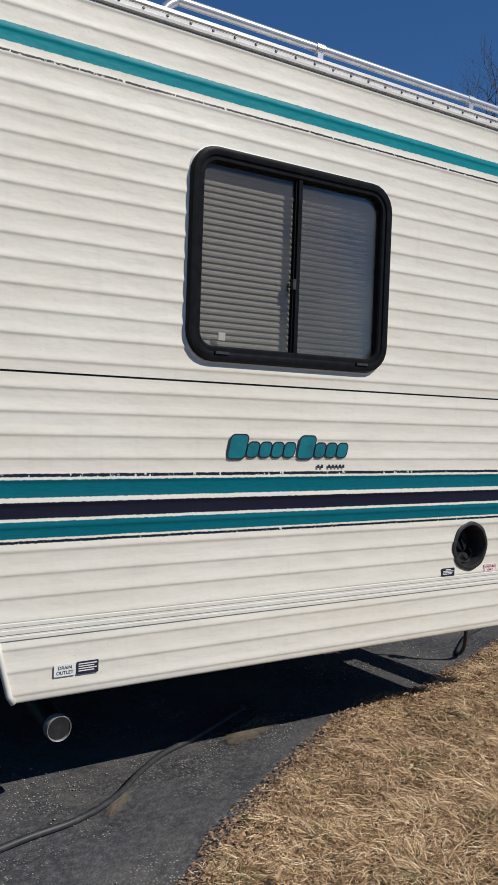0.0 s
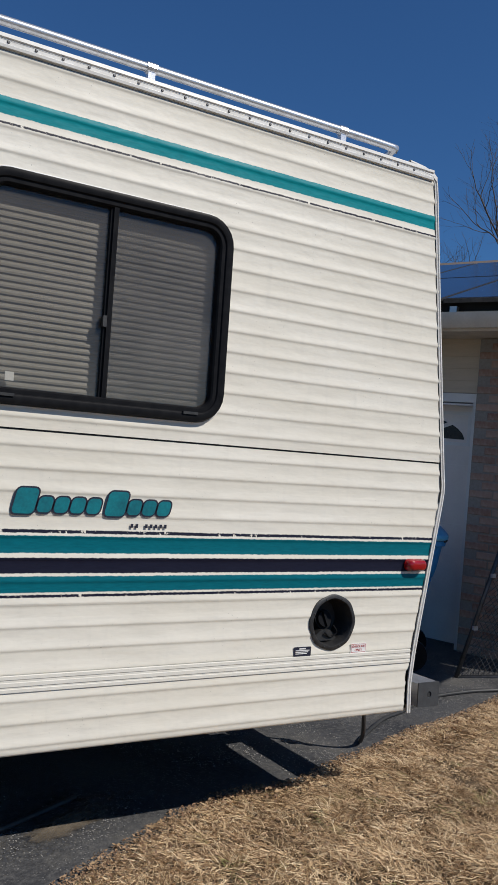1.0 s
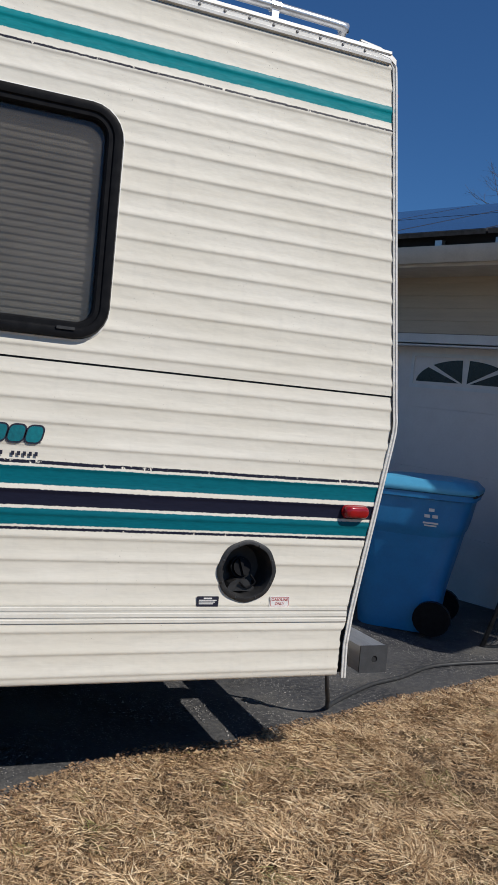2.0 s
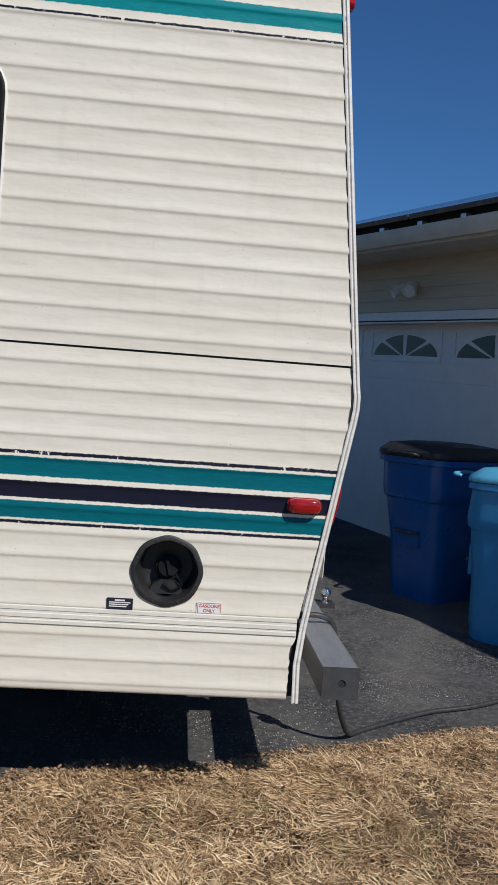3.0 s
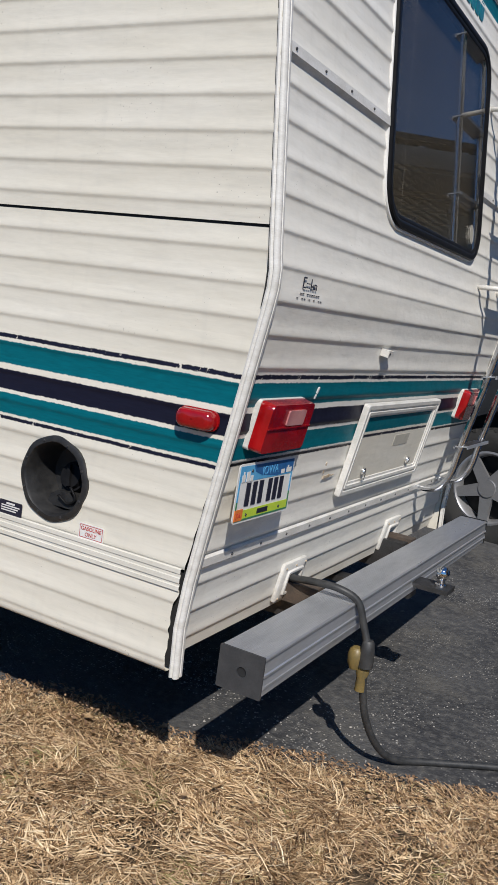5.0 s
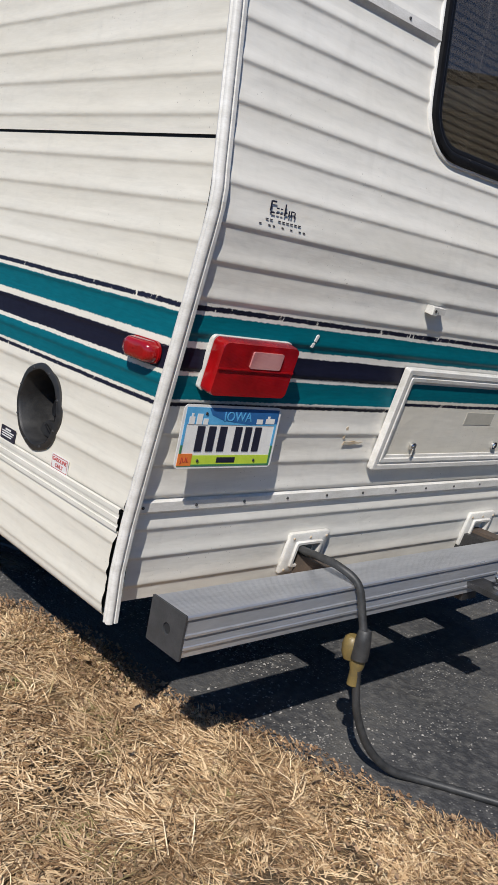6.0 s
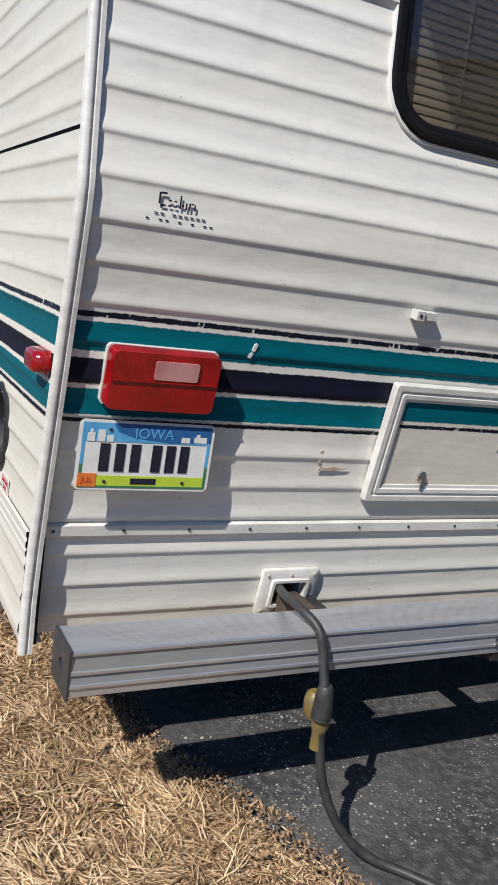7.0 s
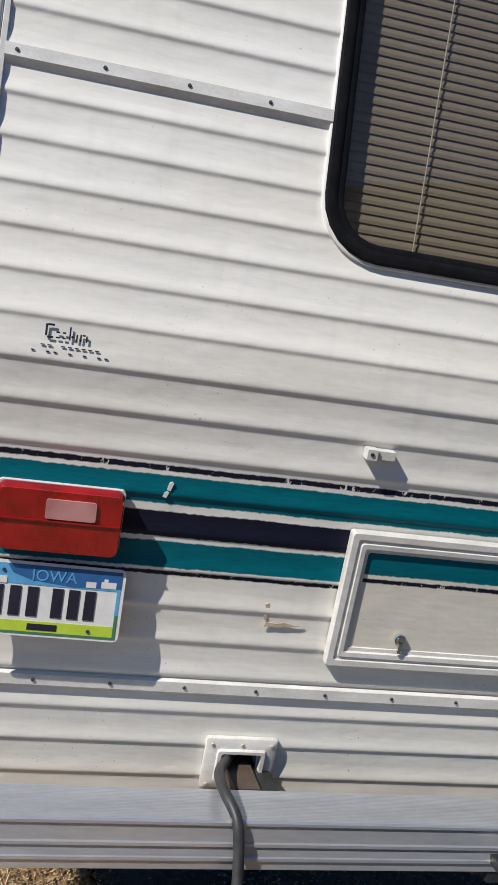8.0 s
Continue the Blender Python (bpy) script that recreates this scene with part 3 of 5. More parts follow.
part("roof_vent", bm, M_TRIM, rv, "white plastic roof vent cap", smooth=40)

# fuel filler
fm = on_side(FUEL[0], FUEL[1])


def wob(r, k):
    return [(r * (1 + 0.012 * math.cos(8 * t + k)) * math.cos(t), r * (1 + 0.012 * math.cos(8 * t + k)) * math.sin(t)) for t in [2 * math.pi * i / 48 for i in range(48)]]


R = FUEL[2] + 0.004
fuel = part("fuel_filler", loops(bmesh.new(), [at_z(wob(r, 0), z) for r, z in ((R, 0.0), (R, 0.007), (R - 0.006, 0.010), (R - 0.016, 0.010), (R - 0.020, 0.004), (R - 0.024, -0.050), (R - 0.034, -0.092), (0.03, -0.098), (0.001, -0.098))], fm), M_PLASTIC, rv, "black plastic fuel filler dish", smooth=35)
bm = bmesh.new()
tilt = fm @ pose(0.004, -0.006, -0.088, -16, 0, 0)
prism(bm, disc(0, 0, 0.044, 24), 0.0, 0.022, tilt, 0.95)
prism(bm, disc(0, 0, 0.036, 24), 0.022, 0.034, tilt, 0.93)
box(bm, -0.005, 0.005, -0.030, 0.030, 0.034, 0.044, tilt @ pose(0, 0, 0, 0, 0, 14))
part("fuel_cap", bm, M_BLACK, fuel, "black screw cap", bevel=0.001)
bm = bmesh.new()
prism(bm, [(-0.06, -0.085), (0.06, -0.085), (0.045, -0.055), (0.02, -0.04), (-0.02, -0.04), (-0.045, -0.055)], -0.096, -0.04, fm)
part("filler_lip", bm, M_PLASTIC, fuel, bevel=0.003)
part("cap_tether", tube(bmesh.new(), [fm @ Vector(p) for p in smooth_path([(0.03, -0.02, -0.03), (0.05, -0.05, -0.03), (0.02, -0.07, -0.035), (-0.01, -0.05, -0.03)], 5)], 0.004, 6), M_BLACK, fuel, smooth=True)
screws(fm, [((R - 0.011) * math.cos(math.pi * (k + 0.5) / 4), (R - 0.011) * math.sin(math.pi * (k + 0.5) / 4)) for k in range(8)], 0.009, 0.013, 0.004, M_STEEL, fuel)


def label_plate(name, m, w, h, base, parent, label):
    return part(name, prism(bmesh.new(), rrect(-w / 2, w / 2, -h / 2, h / 2, 0.003, 3), 0.0, 0.0015, m), base, parent, label)


def bars(m, rows, material, parent, z=0.0022):
    """Illegible print: rows of (x0, x1, y0, y1)."""
    part("print_bars", boxes(*[(a, b, c, d, 0.001, z) for a, b, c, d in rows], m=m), material, parent)


gm = on_side(-0.418, 0.732, 0.0045)
gas = label_plate("fuel_label", gm, 0.082, 0.041, M_WHITE, rv, "white label with red print reading gasoline only")
part("border", loops(bmesh.new(), [at_z(rrect(-0.038 + a, 0.038 - a, -0.0175 + a, 0.0175 - a, 0.002, 3), 0.0019) for a in (0, 0.0016)], gm), M_REDPAINT, gas)
lettering("print_gasoline", "GASOLINE", 0.0145, gm @ Matrix.Translation((0, 0.0075, 0.0022)), M_REDPAINT, gas)
lettering("print_only", "ONLY", 0.0145, gm @ Matrix.Translation((0, -0.0078, 0.0022)), M_REDPAINT, gas)
bmx = on_side(-0.706, 0.732, 0.0045)
blk = label_plate("warning_label", bmx, 0.084, 0.038, M_NAVY, rv, "small black warning label with white print")
bars(bmx, [(-0.016, 0.016, 0.009, 0.014)] + [(-0.034, 0.034 - 0.006 * (k % 3), 0.003 - 0.0065 * k, 0.0062 - 0.0065 * k) for k in range(3)], M_WHITE, blk)
dm = on_side(-2.562, 0.533, 0.0095)
dr = label_plate("drain_label", dm, 0.078, 0.042, M_WHITE, rv, "white label reading drain outlet")
lettering("print_drain", "DRAIN", 0.0165, dm @ Matrix.Translation((0, 0.008, 0.0022)), M_NAVY, dr)
lettering("print_outlet", "OUTLET", 0.0165, dm @ Matrix.Translation((0, -0.009, 0.0022)), M_NAVY, dr)
bmx = on_side(-2.479, 0.533, 0.0095)
blk = label_plate("warning_label", bmx, 0.080, 0.044, M_NAVY, rv, "small black warning label with white print")
bars(bmx, [(-0.034, 0.034 - 0.01 * (k % 2), 0.012 - 0.008 * k, 0.0155 - 0.008 * k) for k in range(4)], M_WHITE, blk)

# the maker's badge as slanted plain shapes
badge_m = on_side(-1.626, 1.300, 0.006)
badge = part("model_badge", boxes((-0.30, 0.28, -0.034, -0.0325, 0.0, 0.0006), m=badge_m), M_NAVY, rv, "teal slanted badge with dark outlines")
x = -0.300
for big in (1, 0, 0, 0, 0, 2, 1, 0, 0, 0):
    if big == 2:
        x += 0.012
        continue
    w, h = (0.080, 0.088) if big else (0.054, 0.054)
    y0 = -0.040 if big else -0.034
    for grow, z, mt in ((0.006, 0.0008, M_NAVY), (0.0, 0.0018, M_TEAL)):
        pts = [(px + 0.22 * py, py) for px, py in rrect(x - grow, x + w - 0.004 + grow, y0 - grow, y0 + h + grow, 0.016 + grow, 5)]
        part("badge_shape", prism(bmesh.new(), pts, 0.0, z, badge_m), mt, badge)
    x += w + 0.0045
for k in (0, 1, 3, 4, 5, 6, 7):
    part("badge_line", boxes((0.128 + 0.019 * k, 0.128 + 0.019 * k + 0.010, -0.080, -0.066, 0, 0.0012), m=badge_m), M_NAVY, badge)


def marker_light(m, parent, w, h, d, label):
    bm = bmesh.new()
    loops(bm, [at_z(rrect(-w * k, w * k, -h * k, h * k, min(w, h) * k * 0.9), z) for k, z in ((1.0, 0.0), (1.0, d * 0.35), (0.95, d * 0.7), (0.82, d * 0.93), (0.6, d), (0.05, d))], m)
    ml = part("marker_light", bm, M_RED, parent, label, smooth=45)
    part("marker_base", prism(bmesh.new(), rrect(-w * 1.06, w * 1.06, -h * 1.08, h * 1.08, min(w, h) * 0.95), -0.002, d * 0.12, m), M_RED, ml)


marker_light(on_side(-0.133, 1.086, 0.006), rv, 0.054, 0.024, 0.034, "red oval side marker light")

# tail lights
for y0, y1 in ((0.094, 0.340), (WIDE - 0.340, WIDE - 0.094)):
    m = on_rear(0.5 * (y0 + y1), 1.084, 0.008)
    w, h = 0.5 * (y1 - y0), 0.066
    bm = bmesh.new()
    loops(bm, [at_z(rrect(-w * k, w * k, -h * k, h * k, 0.014), z) for k, z in ((0.985, 0.004), (0.985, 0.012), (0.975, 0.034), (0.955, 0.041))], m, cap=True)
    tl = part("tail_light", bm, M_RED, rv, "red rectangular tail light", smooth=40)
    part("tail_base", prism(bmesh.new(), rrect(-w, w, -h, h, 0.01), -0.008, 0.006, m), M_TRIM, tl)
    part("reverse_lens", prism(bmesh.new(), rrect(-0.028, 0.068, 0.008, 0.048, 0.005), 0.040, 0.045, m), M_PINK, tl, "pale reversing lens", bevel=0.0015)
    part("lens_rib", boxes((-w * 0.95, w * 0.95, 0.001, 0.004, 0.040, 0.0445), m=m), M_RED, tl)

# number plate, its characters as bars
pm = on_rear(0.209, 0.916, 0.040) @ pose(0, 0, 0, -9.5, 0, -0.6)
M_PLATEBLUE = plain("plate_blue", (0.12, 0.40, 0.66), (0.07, 0.30, 0.55), 0.4, scale=30)
M_PLATEDEEP = plain("plate_deep_blue", (0.03, 0.13, 0.33), (0.02, 0.10, 0.27), 0.4, scale=30)
M_LIME = plain("plate_lime", (0.52, 0.66, 0.06), (0.44, 0.58, 0.05), 0.4, scale=30)
M_GREEN = plain("plate_green", (0.06, 0.22, 0.10), (0.05, 0.18, 0.08), 0.4, scale=30)
M_ORANGE = plain("tab_orange", (0.72, 0.20, 0.04), (0.62, 0.15, 0.03), 0.5, scale=30)
pl = part("number_plate", prism(bmesh.new(), rrect(-0.1525, 0.1525, -0.076, 0.076, 0.012), 0.0, 0.0018, pm), M_WHITE, rv, "white, blue and green number plate", bevel=0.0005)
part("plate_backing", prism(bmesh.new(), rrect(-0.06, 0.06, 0.0, 0.06, 0.004), -0.028, -0.004, pm), plain("bracket_grey", (0.16, 0.16, 0.165), (0.12, 0.12, 0.12), 0.55), pl)
part("plate_sky", boxes((-0.145, 0.145, 0.030, 0.070, 0.0018, 0.0026), (-0.145, -0.138, -0.02, 0.03, 0.0018, 0.0026), (0.138, 0.145, -0.02, 0.03, 0.0018, 0.0026), m=pm), M_PLATEBLUE, pl)
part("plate_band", prism(bmesh.new(), [(-0.08, 0.070), (-0.068, 0.052), (-0.03, 0.040), (0.05, 0.032), (0.145, 0.036), (0.145, 0.070)], 0.0026, 0.0031, pm), M_PLATEDEEP, pl)
for row in ((-0.134, -0.118, 0.030, 0.048, 0, 0.0034), (-0.129, -0.123, 0.048, 0.056, 0, 0.0034), (-0.112, -0.096, 0.03, 0.055, 0, 0.0034), (-0.092, -0.078, 0.03, 0.044, 0, 0.0034), (0.075, 0.095, 0.034, 0.046, 0, 0.0034), (0.105, 0.135, 0.035, 0.048, 0, 0.0034), (0.110, 0.118, 0.048, 0.054, 0, 0.0034)):
    part("plate_tower", boxes(row, m=pm), M_WHITE, pl)
lettering("plate_title", "IOWA", 0.032, pm @ Matrix.Translation((0.012, 0.0495, 0.0036)), M_PLATEBLUE, pl)
part("plate_field", boxes((-0.145, 0.145, -0.068, -0.044, 0.0018, 0.0026), m=pm), M_LIME, pl)
part("plate_hills", boxes((-0.145, 0.145, -0.0705, -0.066, 0.0018, 0.0030), (0.139, 0.145, -0.066, -0.02, 0.0018, 0.0030), (-0.145, -0.139, -0.05, -0.02, 0.0018, 0.0030), m=pm), M_GREEN, pl)
for px in (-0.104, -0.070, -0.036, 0.012, 0.044, 0.076):
    part("plate_bar", boxes((px, px + 0.021, -0.034, 0.026, 0.0018, 0.0036), m=pm), M_NAVY, pl, "dark bar of the registration", bevel=0.0004)
part("plate_foot_bar", boxes((-0.030, 0.028, -0.062, -0.049, 0.0018, 0.0034), m=pm), M_NAVY, pl)
part("plate_tab", boxes((-0.146, -0.106, -0.069, -0.040, 0.0018, 0.0034), m=pm), M_ORANGE, pl, "orange month tab")
lettering("tab_print", "JUL", 0.017, pm @ Matrix.Translation((-0.126, -0.055, 0.0036)), M_REDPAINT, pl)
screws(pm, ((-0.086, 0.056), (-0.088, -0.057), (0.090, -0.057)), 0.001, 0.005, 0.0045, M_STEEL, pl)

# dealer sticker as plain bars
sm = on_rear(0.195, 1.424, 0.0005)
stk = part("dealer_sticker", boxes(*[(a, b, c, d, 0.003, 0.0042) for a, b, c, d in ((-0.044, -0.040, 0.004, 0.026), (-0.040, -0.028, 0.023, 0.027), (-0.040, -0.029, 0.0, 0.004), (-0.024, -0.017, 0.001, 0.004), (-0.024, -0.017, 0.011, 0.014), (-0.012, -0.006, 0.001, 0.004), (-0.012, -0.006, 0.011, 0.014), (0.0, 0.003, 0.0, 0.025), (0.004, 0.009, 0.005, 0.009), (0.013, 0.016, 0.0, 0.013), (0.020, 0.023, 0.0, 0.014), (0.024, 0.030, 0.011, 0.014), (0.031, 0.034, 0.0, 0.012))], m=sm), M_NAVY, rv, "worn black dealer lettering as bars")
part("sticker_line", boxes(*[(-0.050 + 0.0125 * k, -0.0425 + 0.0125 * k, -0.0142, -0.0120, 0.002, 0.0035) for k in (0, 1, 3, 4, 5, 6, 7, 8)], m=sm), M_NAVY, stk)
part("sticker_line", boxes(*[(-0.066 + 0.0135 * k, -0.060 + 0.0135 * k, -0.0262, -0.0240, 0.002, 0.0035) for k in (0, 2, 3, 5, 7, 9, 10)], m=sm), M_NAVY, stk)

# access hatch with a keyed latch
hm = on_rear(1.212, 0.958, 0.008)
W, H = 0.392, 0.160
hatch = part("access_hatch", loops(bmesh.new(), [at_z(rrect(-W + a, W - a, -H + a, H - a, 0.006, 3), z) for a, z in ((0, -0.004), (0, 0.012), (0.003, 0.016), (0.016, 0.016), (0.018, 0.012), (0.024, 0.012), (0.026, 0.016), (0.036, 0.015), (0.038, 0.010), (0.046, 0.009), (0.048, 0.003))], hm), M_TRIM, rv, "white framed access hatch", smooth=12)
hatch_paint = siding("hatch_paint", [(1.016, 1.10, TEAL, 0), (0.997, 1.0065, NAVY, 0.3)])
part("hatch_door", boxes((-W + 0.046, W - 0.046, -H + 0.046, H - 0.046, 0.0, 0.006), m=hm), hatch_paint, hatch, "flat hatch door with a teal stripe")
part("hatch_label", boxes((0.0, 0.16, -0.012, 0.030, 0.005, 0.0072), m=hm), plain("faded_patch", (0.50, 0.47, 0.40), (0.42, 0.40, 0.34), 0.6), hatch, "faded grey patch")
bm = bmesh.new()
prism(bm, disc(-0.230, -0.085, 0.013, 16), 0.008, 0.016, hm)
prism(bm, disc(-0.230, -0.085, 0.008, 16), 0.016, 0.019, hm)
box(bm, -0.234, -0.226, -0.115, -0.09, 0.016, 0.022, hm @ Matrix.Translation((0, 0, 0)))
part("hatch_latch", bm, M_CHROME, hatch, "chrome key latch", bevel=0.0008)
bm = bmesh.new()
prism(bm, disc(0.23, -0.085, 0.013, 16), 0.008, 0.016, hm)
prism(bm, disc(0.23, -0.085, 0.008, 16), 0.016, 0.02, hm)
part("hatch_latch", bm, M_CHROME, hatch, bevel=0.0008)

# small white bracket above the stripe
nm = on_rear(0.845, 1.283, 0.002)
bm = boxes((-0.032, 0.028, -0.008, 0.010, 0.0, 0.022), (-0.034, -0.012, -0.010, 0.012, 0.0, 0.027), m=nm)
hook = part("wire_clip", bm, M_TRIM, rv, "small white plastic clip", bevel=0.004)
part("screw", prism(bmesh.new(), disc(-0.024, 0.002, 0.004, 8), 0.026, 0.029, nm), M_STEEL, hook)

# cord outlet
for oy in (0.675, 1.595):
    om = on_rear(oy, 0.536, 0.004)
    outlet = part("cord_hatch", loops(bmesh.new(), [at_z(rrect(-a, a, -b, b, 0.006, 3), z) for a, b, z in ((0.082, 0.066, -0.002), (0.082, 0.066, 0.009), (0.078, 0.062, 0.012), (0.056, 0.042, 0.013), (0.054, 0.040, 0.020), (0.046, 0.033, 0.020), (0.045, 0.032, -0.05))], om), M_TRIM, rv, "cream frame where the bumper bracket comes through", smooth=35)
    part("hatch_recess", boxes((-0.05, 0.05, -0.04, 0.04, -0.09, -0.08), m=om), M_DARK, outlet)
    screws(om, ((-0.068, 0.052), (0.0, 0.052), (0.068, 0.052), (-0.068, -0.052), (0.068, -0.052)), 0.011, 0.015, 0.005, M_RUST, outlet)

# rust weep and paint chips on the wall
rust = part("rust_streak", prism(bmesh.new(), [(-0.030, 0.006), (-0.008, 0.004), (0.012, 0.007), (0.034, 0.003), (0.052, 0.004), (0.036, -0.001), (0.016, -0.002), (0.0, -0.005), (-0.018, -0.003), (-0.034, -0.006)], 0.004, 0.0062, on_rear(0.705, 0.880, 0.0)), M_RUST, rv, "rusty scratch")
part("rust_drip", prism(bmesh.new(), [(-0.038, 0.046), (-0.030, 0.050), (-0.026, 0.036), (-0.031, 0.024), (-0.028, 0.012), (-0.036, 0.014), (-0.034, 0.030)], 0.001, 0.0034, on_rear(0.705, 0.880, 0.0)), M_RUST, rust)
for cy, cz, cl in ((0.425, 1.166, 0.018), (0.418, 1.148, 0.012), (0.94, 1.062, 0.008)):
    part("paint_chip", prism(bmesh.new(), [(-0.005, -cl / 2), (0.002, -cl / 2 - 0.002), (0.007, cl / 3), (0.003, cl / 2), (-0.002, cl / 3)], 0.003, 0.0062, on_rear(cy, cz, 0.0)), M_WHITE, rv, "bare pale paint chip")

# bumper: a ribbed aluminium box beam with a dark end cap
def beam_profile():
    p = []
    n = 22
    for k in range(n):
        x = -0.040 + 0.120 * k / n
        p += [(x, 0.5385), (x + 0.0036, 0.5385), (x + 0.0040, 0.5380), (x + 0.0050, 0.5380)]
    p += [(0.080, 0.540), (0.0845, 0.5365), (0.0845, 0.531), (0.0785, 0.527), (0.0835, 0.497), (0.0875, 0.495), (0.0875, 0.489), (0.0815, 0.486), (0.0855, 0.468), (0.088, 0.466), (0.088, 0.460), (0.082, 0.457), (0.083, 0.440), (0.074, 0.434), (-0.040, 0.434)]
    return p


YS = (0.048, 0.6, 0.9, 1.2, 1.6, 2.0, 2.24)
bm = bmesh.new()
loops(bm, [[(x + 0.022, y, z) for x, z in beam_profile()] for y in YS], cap=True)
bumper = part("bumper", bm, M_ALU, rv, "ribbed aluminium box bumper", smooth=25)
for y, s in ((0.048, -1), (2.24, 1)):
    cm = Matrix.Translation((0.044, y, 0.487)) @ Matrix(((1, 0, 0, 0), (0, 0, s, 0), (0, 1, 0, 0), (0, 0, 0, 1)))
    rings = [at_z(rrect(-0.063, 0.063, -0.055, 0.055, 0.003, 7), 0.0), at_z(rrect(-0.063, 0.063, -0.055, 0.055, 0.003, 7), 0.006), at_z(disc(0.004, 0, 0.0135, 28), 0.006), at_z(disc(0.004, 0, 0.0135, 28), 0.001)]
    part("end_cap", loops(bmesh.new(), rings, cm), M_CAP, bumper, "dark grey end cap with a hole", smooth=25)
    # dark disc in the shallow hole paints the shade of a deep one
    part("cap_hole_shade", prism(bmesh.new(), disc(0.004, 0, 0.0134, 20), 0.0006, 0.0016, cm), M_DARK, bumper)
M_BROWN = plain("rusty_steel", (0.13, 0.095, 0.07), (0.075, 0.06, 0.05), 0.7, 0.3, scale=22, bump=0.3)
for y in (0.675, 1.595):
    part("bumper_bracket", boxes((-0.22, -0.036, y - 0.028, y + 0.028, 0.468, 0.532)), M_BROWN, bumper, "rusty bumper bracket", bevel=0.003)

# tow hitch under the beam
hitch = part("tow_hitch", boxes((-0.3, 0.06, 1.17, 1.24, 0.405, 0.428), (0.02, 0.10, 1.185, 1.265, 0.412, 0.470), (0.06, 0.235, 1.18, 1.275, 0.462, 0.48)), M_STEEL, rv, "steel tow bar with a ball", bevel=0.004)
bm = bmesh.new()
loops(bm, [at_z(disc(0.195, 1.228, r, 16), z) for r, z in ((0.022, 0.48), (0.022, 0.487), (0.014, 0.49), (0.013, 0.502), (0.017, 0.506), (0.0235, 0.515), (0.026, 0.527), (0.0235, 0.539), (0.015, 0.548), (0.006, 0.550), (0.0005, 0.550))])
part("tow_ball", bm, M_CHROME, hitch, "chrome tow ball", smooth=50)

# ladder
lad = part("ladder", boxes((0.0, 0.001, 1.8, 1.801, 1.5, 1.501)), M_TUBE, rv, "polished tube ladder bent over the roof")
for y in (1.78, 2.10):
    pts = [(-0.50, y, 2.905), (-0.44, y, 2.99), (-0.30, y, 3.045), (-0.10, y, 3.045), (-0.02, y, 3.02), (0.010, y, 2.95), (0.020, y, 2.80), (0.062, y, 2.30), (0.125, y, 1.62), (0.140, y, 1.50), (0.138, y, 1.44), (0.12, y, 1.30), (0.045, y, 0.93), (0.02, y, 0.80), (-0.02, y, 0.735), (-0.07, y, 0.715), (-0.125, y, 0.715)]
    part("ladder_rail", tube(bmesh.new(), smooth_path(pts, 6), 0.0135, 12), M_TUBE, lad, smooth=True)
for x, z in ((0.038, 2.59), (0.065, 2.27), (0.094, 1.965), (0.122, 1.65), (0.110, 1.222), (0.045, 0.92)):
    lean = pose(x, 0, z, 0, 0 if z > 1.4 else -8, 0)
    bm = boxes((-0.028, 0.028, 1.765, 2.115, -0.003, 0.002), (-0.030, -0.025, 1.765, 2.115, -0.010, 0.003), (0.025, 0.030, 1.765, 2.115, -0.010, 0.003), m=lean)
    rung = part("ladder_rung", bm, M_ALU, lad, "flat aluminium tread", bevel=0.001)
    part("tread_grip", boxes((-0.022, 0.022, 1.775, 2.105, 0.0022, 0.005), m=lean), M_STEEL, rung, "dark ribbed grip")
for z in (2.27, 1.575):
    for y in (1.78, 2.10):
        part("standoff", tube(bmesh.new(), [(rear_x(z), y, z), (0.062 if z > 2 else 0.13, y, z)], 0.010, 10), M_TRIM, lad, smooth=True)

# clearance lights along the top of the rear wall
for y in (0.06, 1.13, 1.335, 1.55, 2.215):
    marker_light(on_rear(y, 2.712, 0.004), rv, 0.034, 0.020, 0.032, "small red clearance light")
for px in (1.0, 1.06, 1.12, 1.18, 1.24, 1.34, 1.40, 1.46, 1.52):
    part("rear_badge_shape", prism(bmesh.new(), [(x + 0.2 * y, y) for x, y in rrect(px, px + 0.052, 0.0, 0.068, 0.014, 4)], 0.002, 0.006, on_rear(0, 2.525)), M_TEAL, rv, "teal badge shape")
# reflective drip rail above the lights
part("drip_rail", boxes((0.05, WIDE - 0.05, 0.0, 0.012, 0.002, 0.012), m=on_rear(0, 2.665)), M_TRIM, rv)

# waste pipe under the skirt
M_RIMGREY = plain("worn_collar", (0.42, 0.41, 0.40), (0.10, 0.10, 0.10), 0.5, scale=14)
bm = bmesh.new()
tube(bm, [(-2.535, 0.10, 0.288), (-2.535, 0.6, 0.34)], 0.043, 20)
pipe = part("waste_pipe", bm, M_PLASTIC, rv, "black waste pipe", smooth=40)
part("pipe_cap", loops(bmesh.new(), [[(-2.535 + r * math.cos(a), y, 0.288 + r * math.sin(a)) for a in [2 * math.pi * k / 24 for k in range(24)]] for r, y in ((0.047, 0.13), (0.047, 0.098), (0.045, 0.094), (0.042, 0.096), (0.040, 0.125))]), M_RIMGREY, pipe, "worn bright pipe collar", smooth=40)
part("pipe_mouth", loops(bmesh.new(), [[(-2.535 + r * math.cos(a), y, 0.288 + r * math.sin(a)) for a in [2 * math.pi * k / 24 for k in range(24)]] for r, y in ((0.043, 0.124), (0.0005, 0.118))]), M_DARK, pipe)

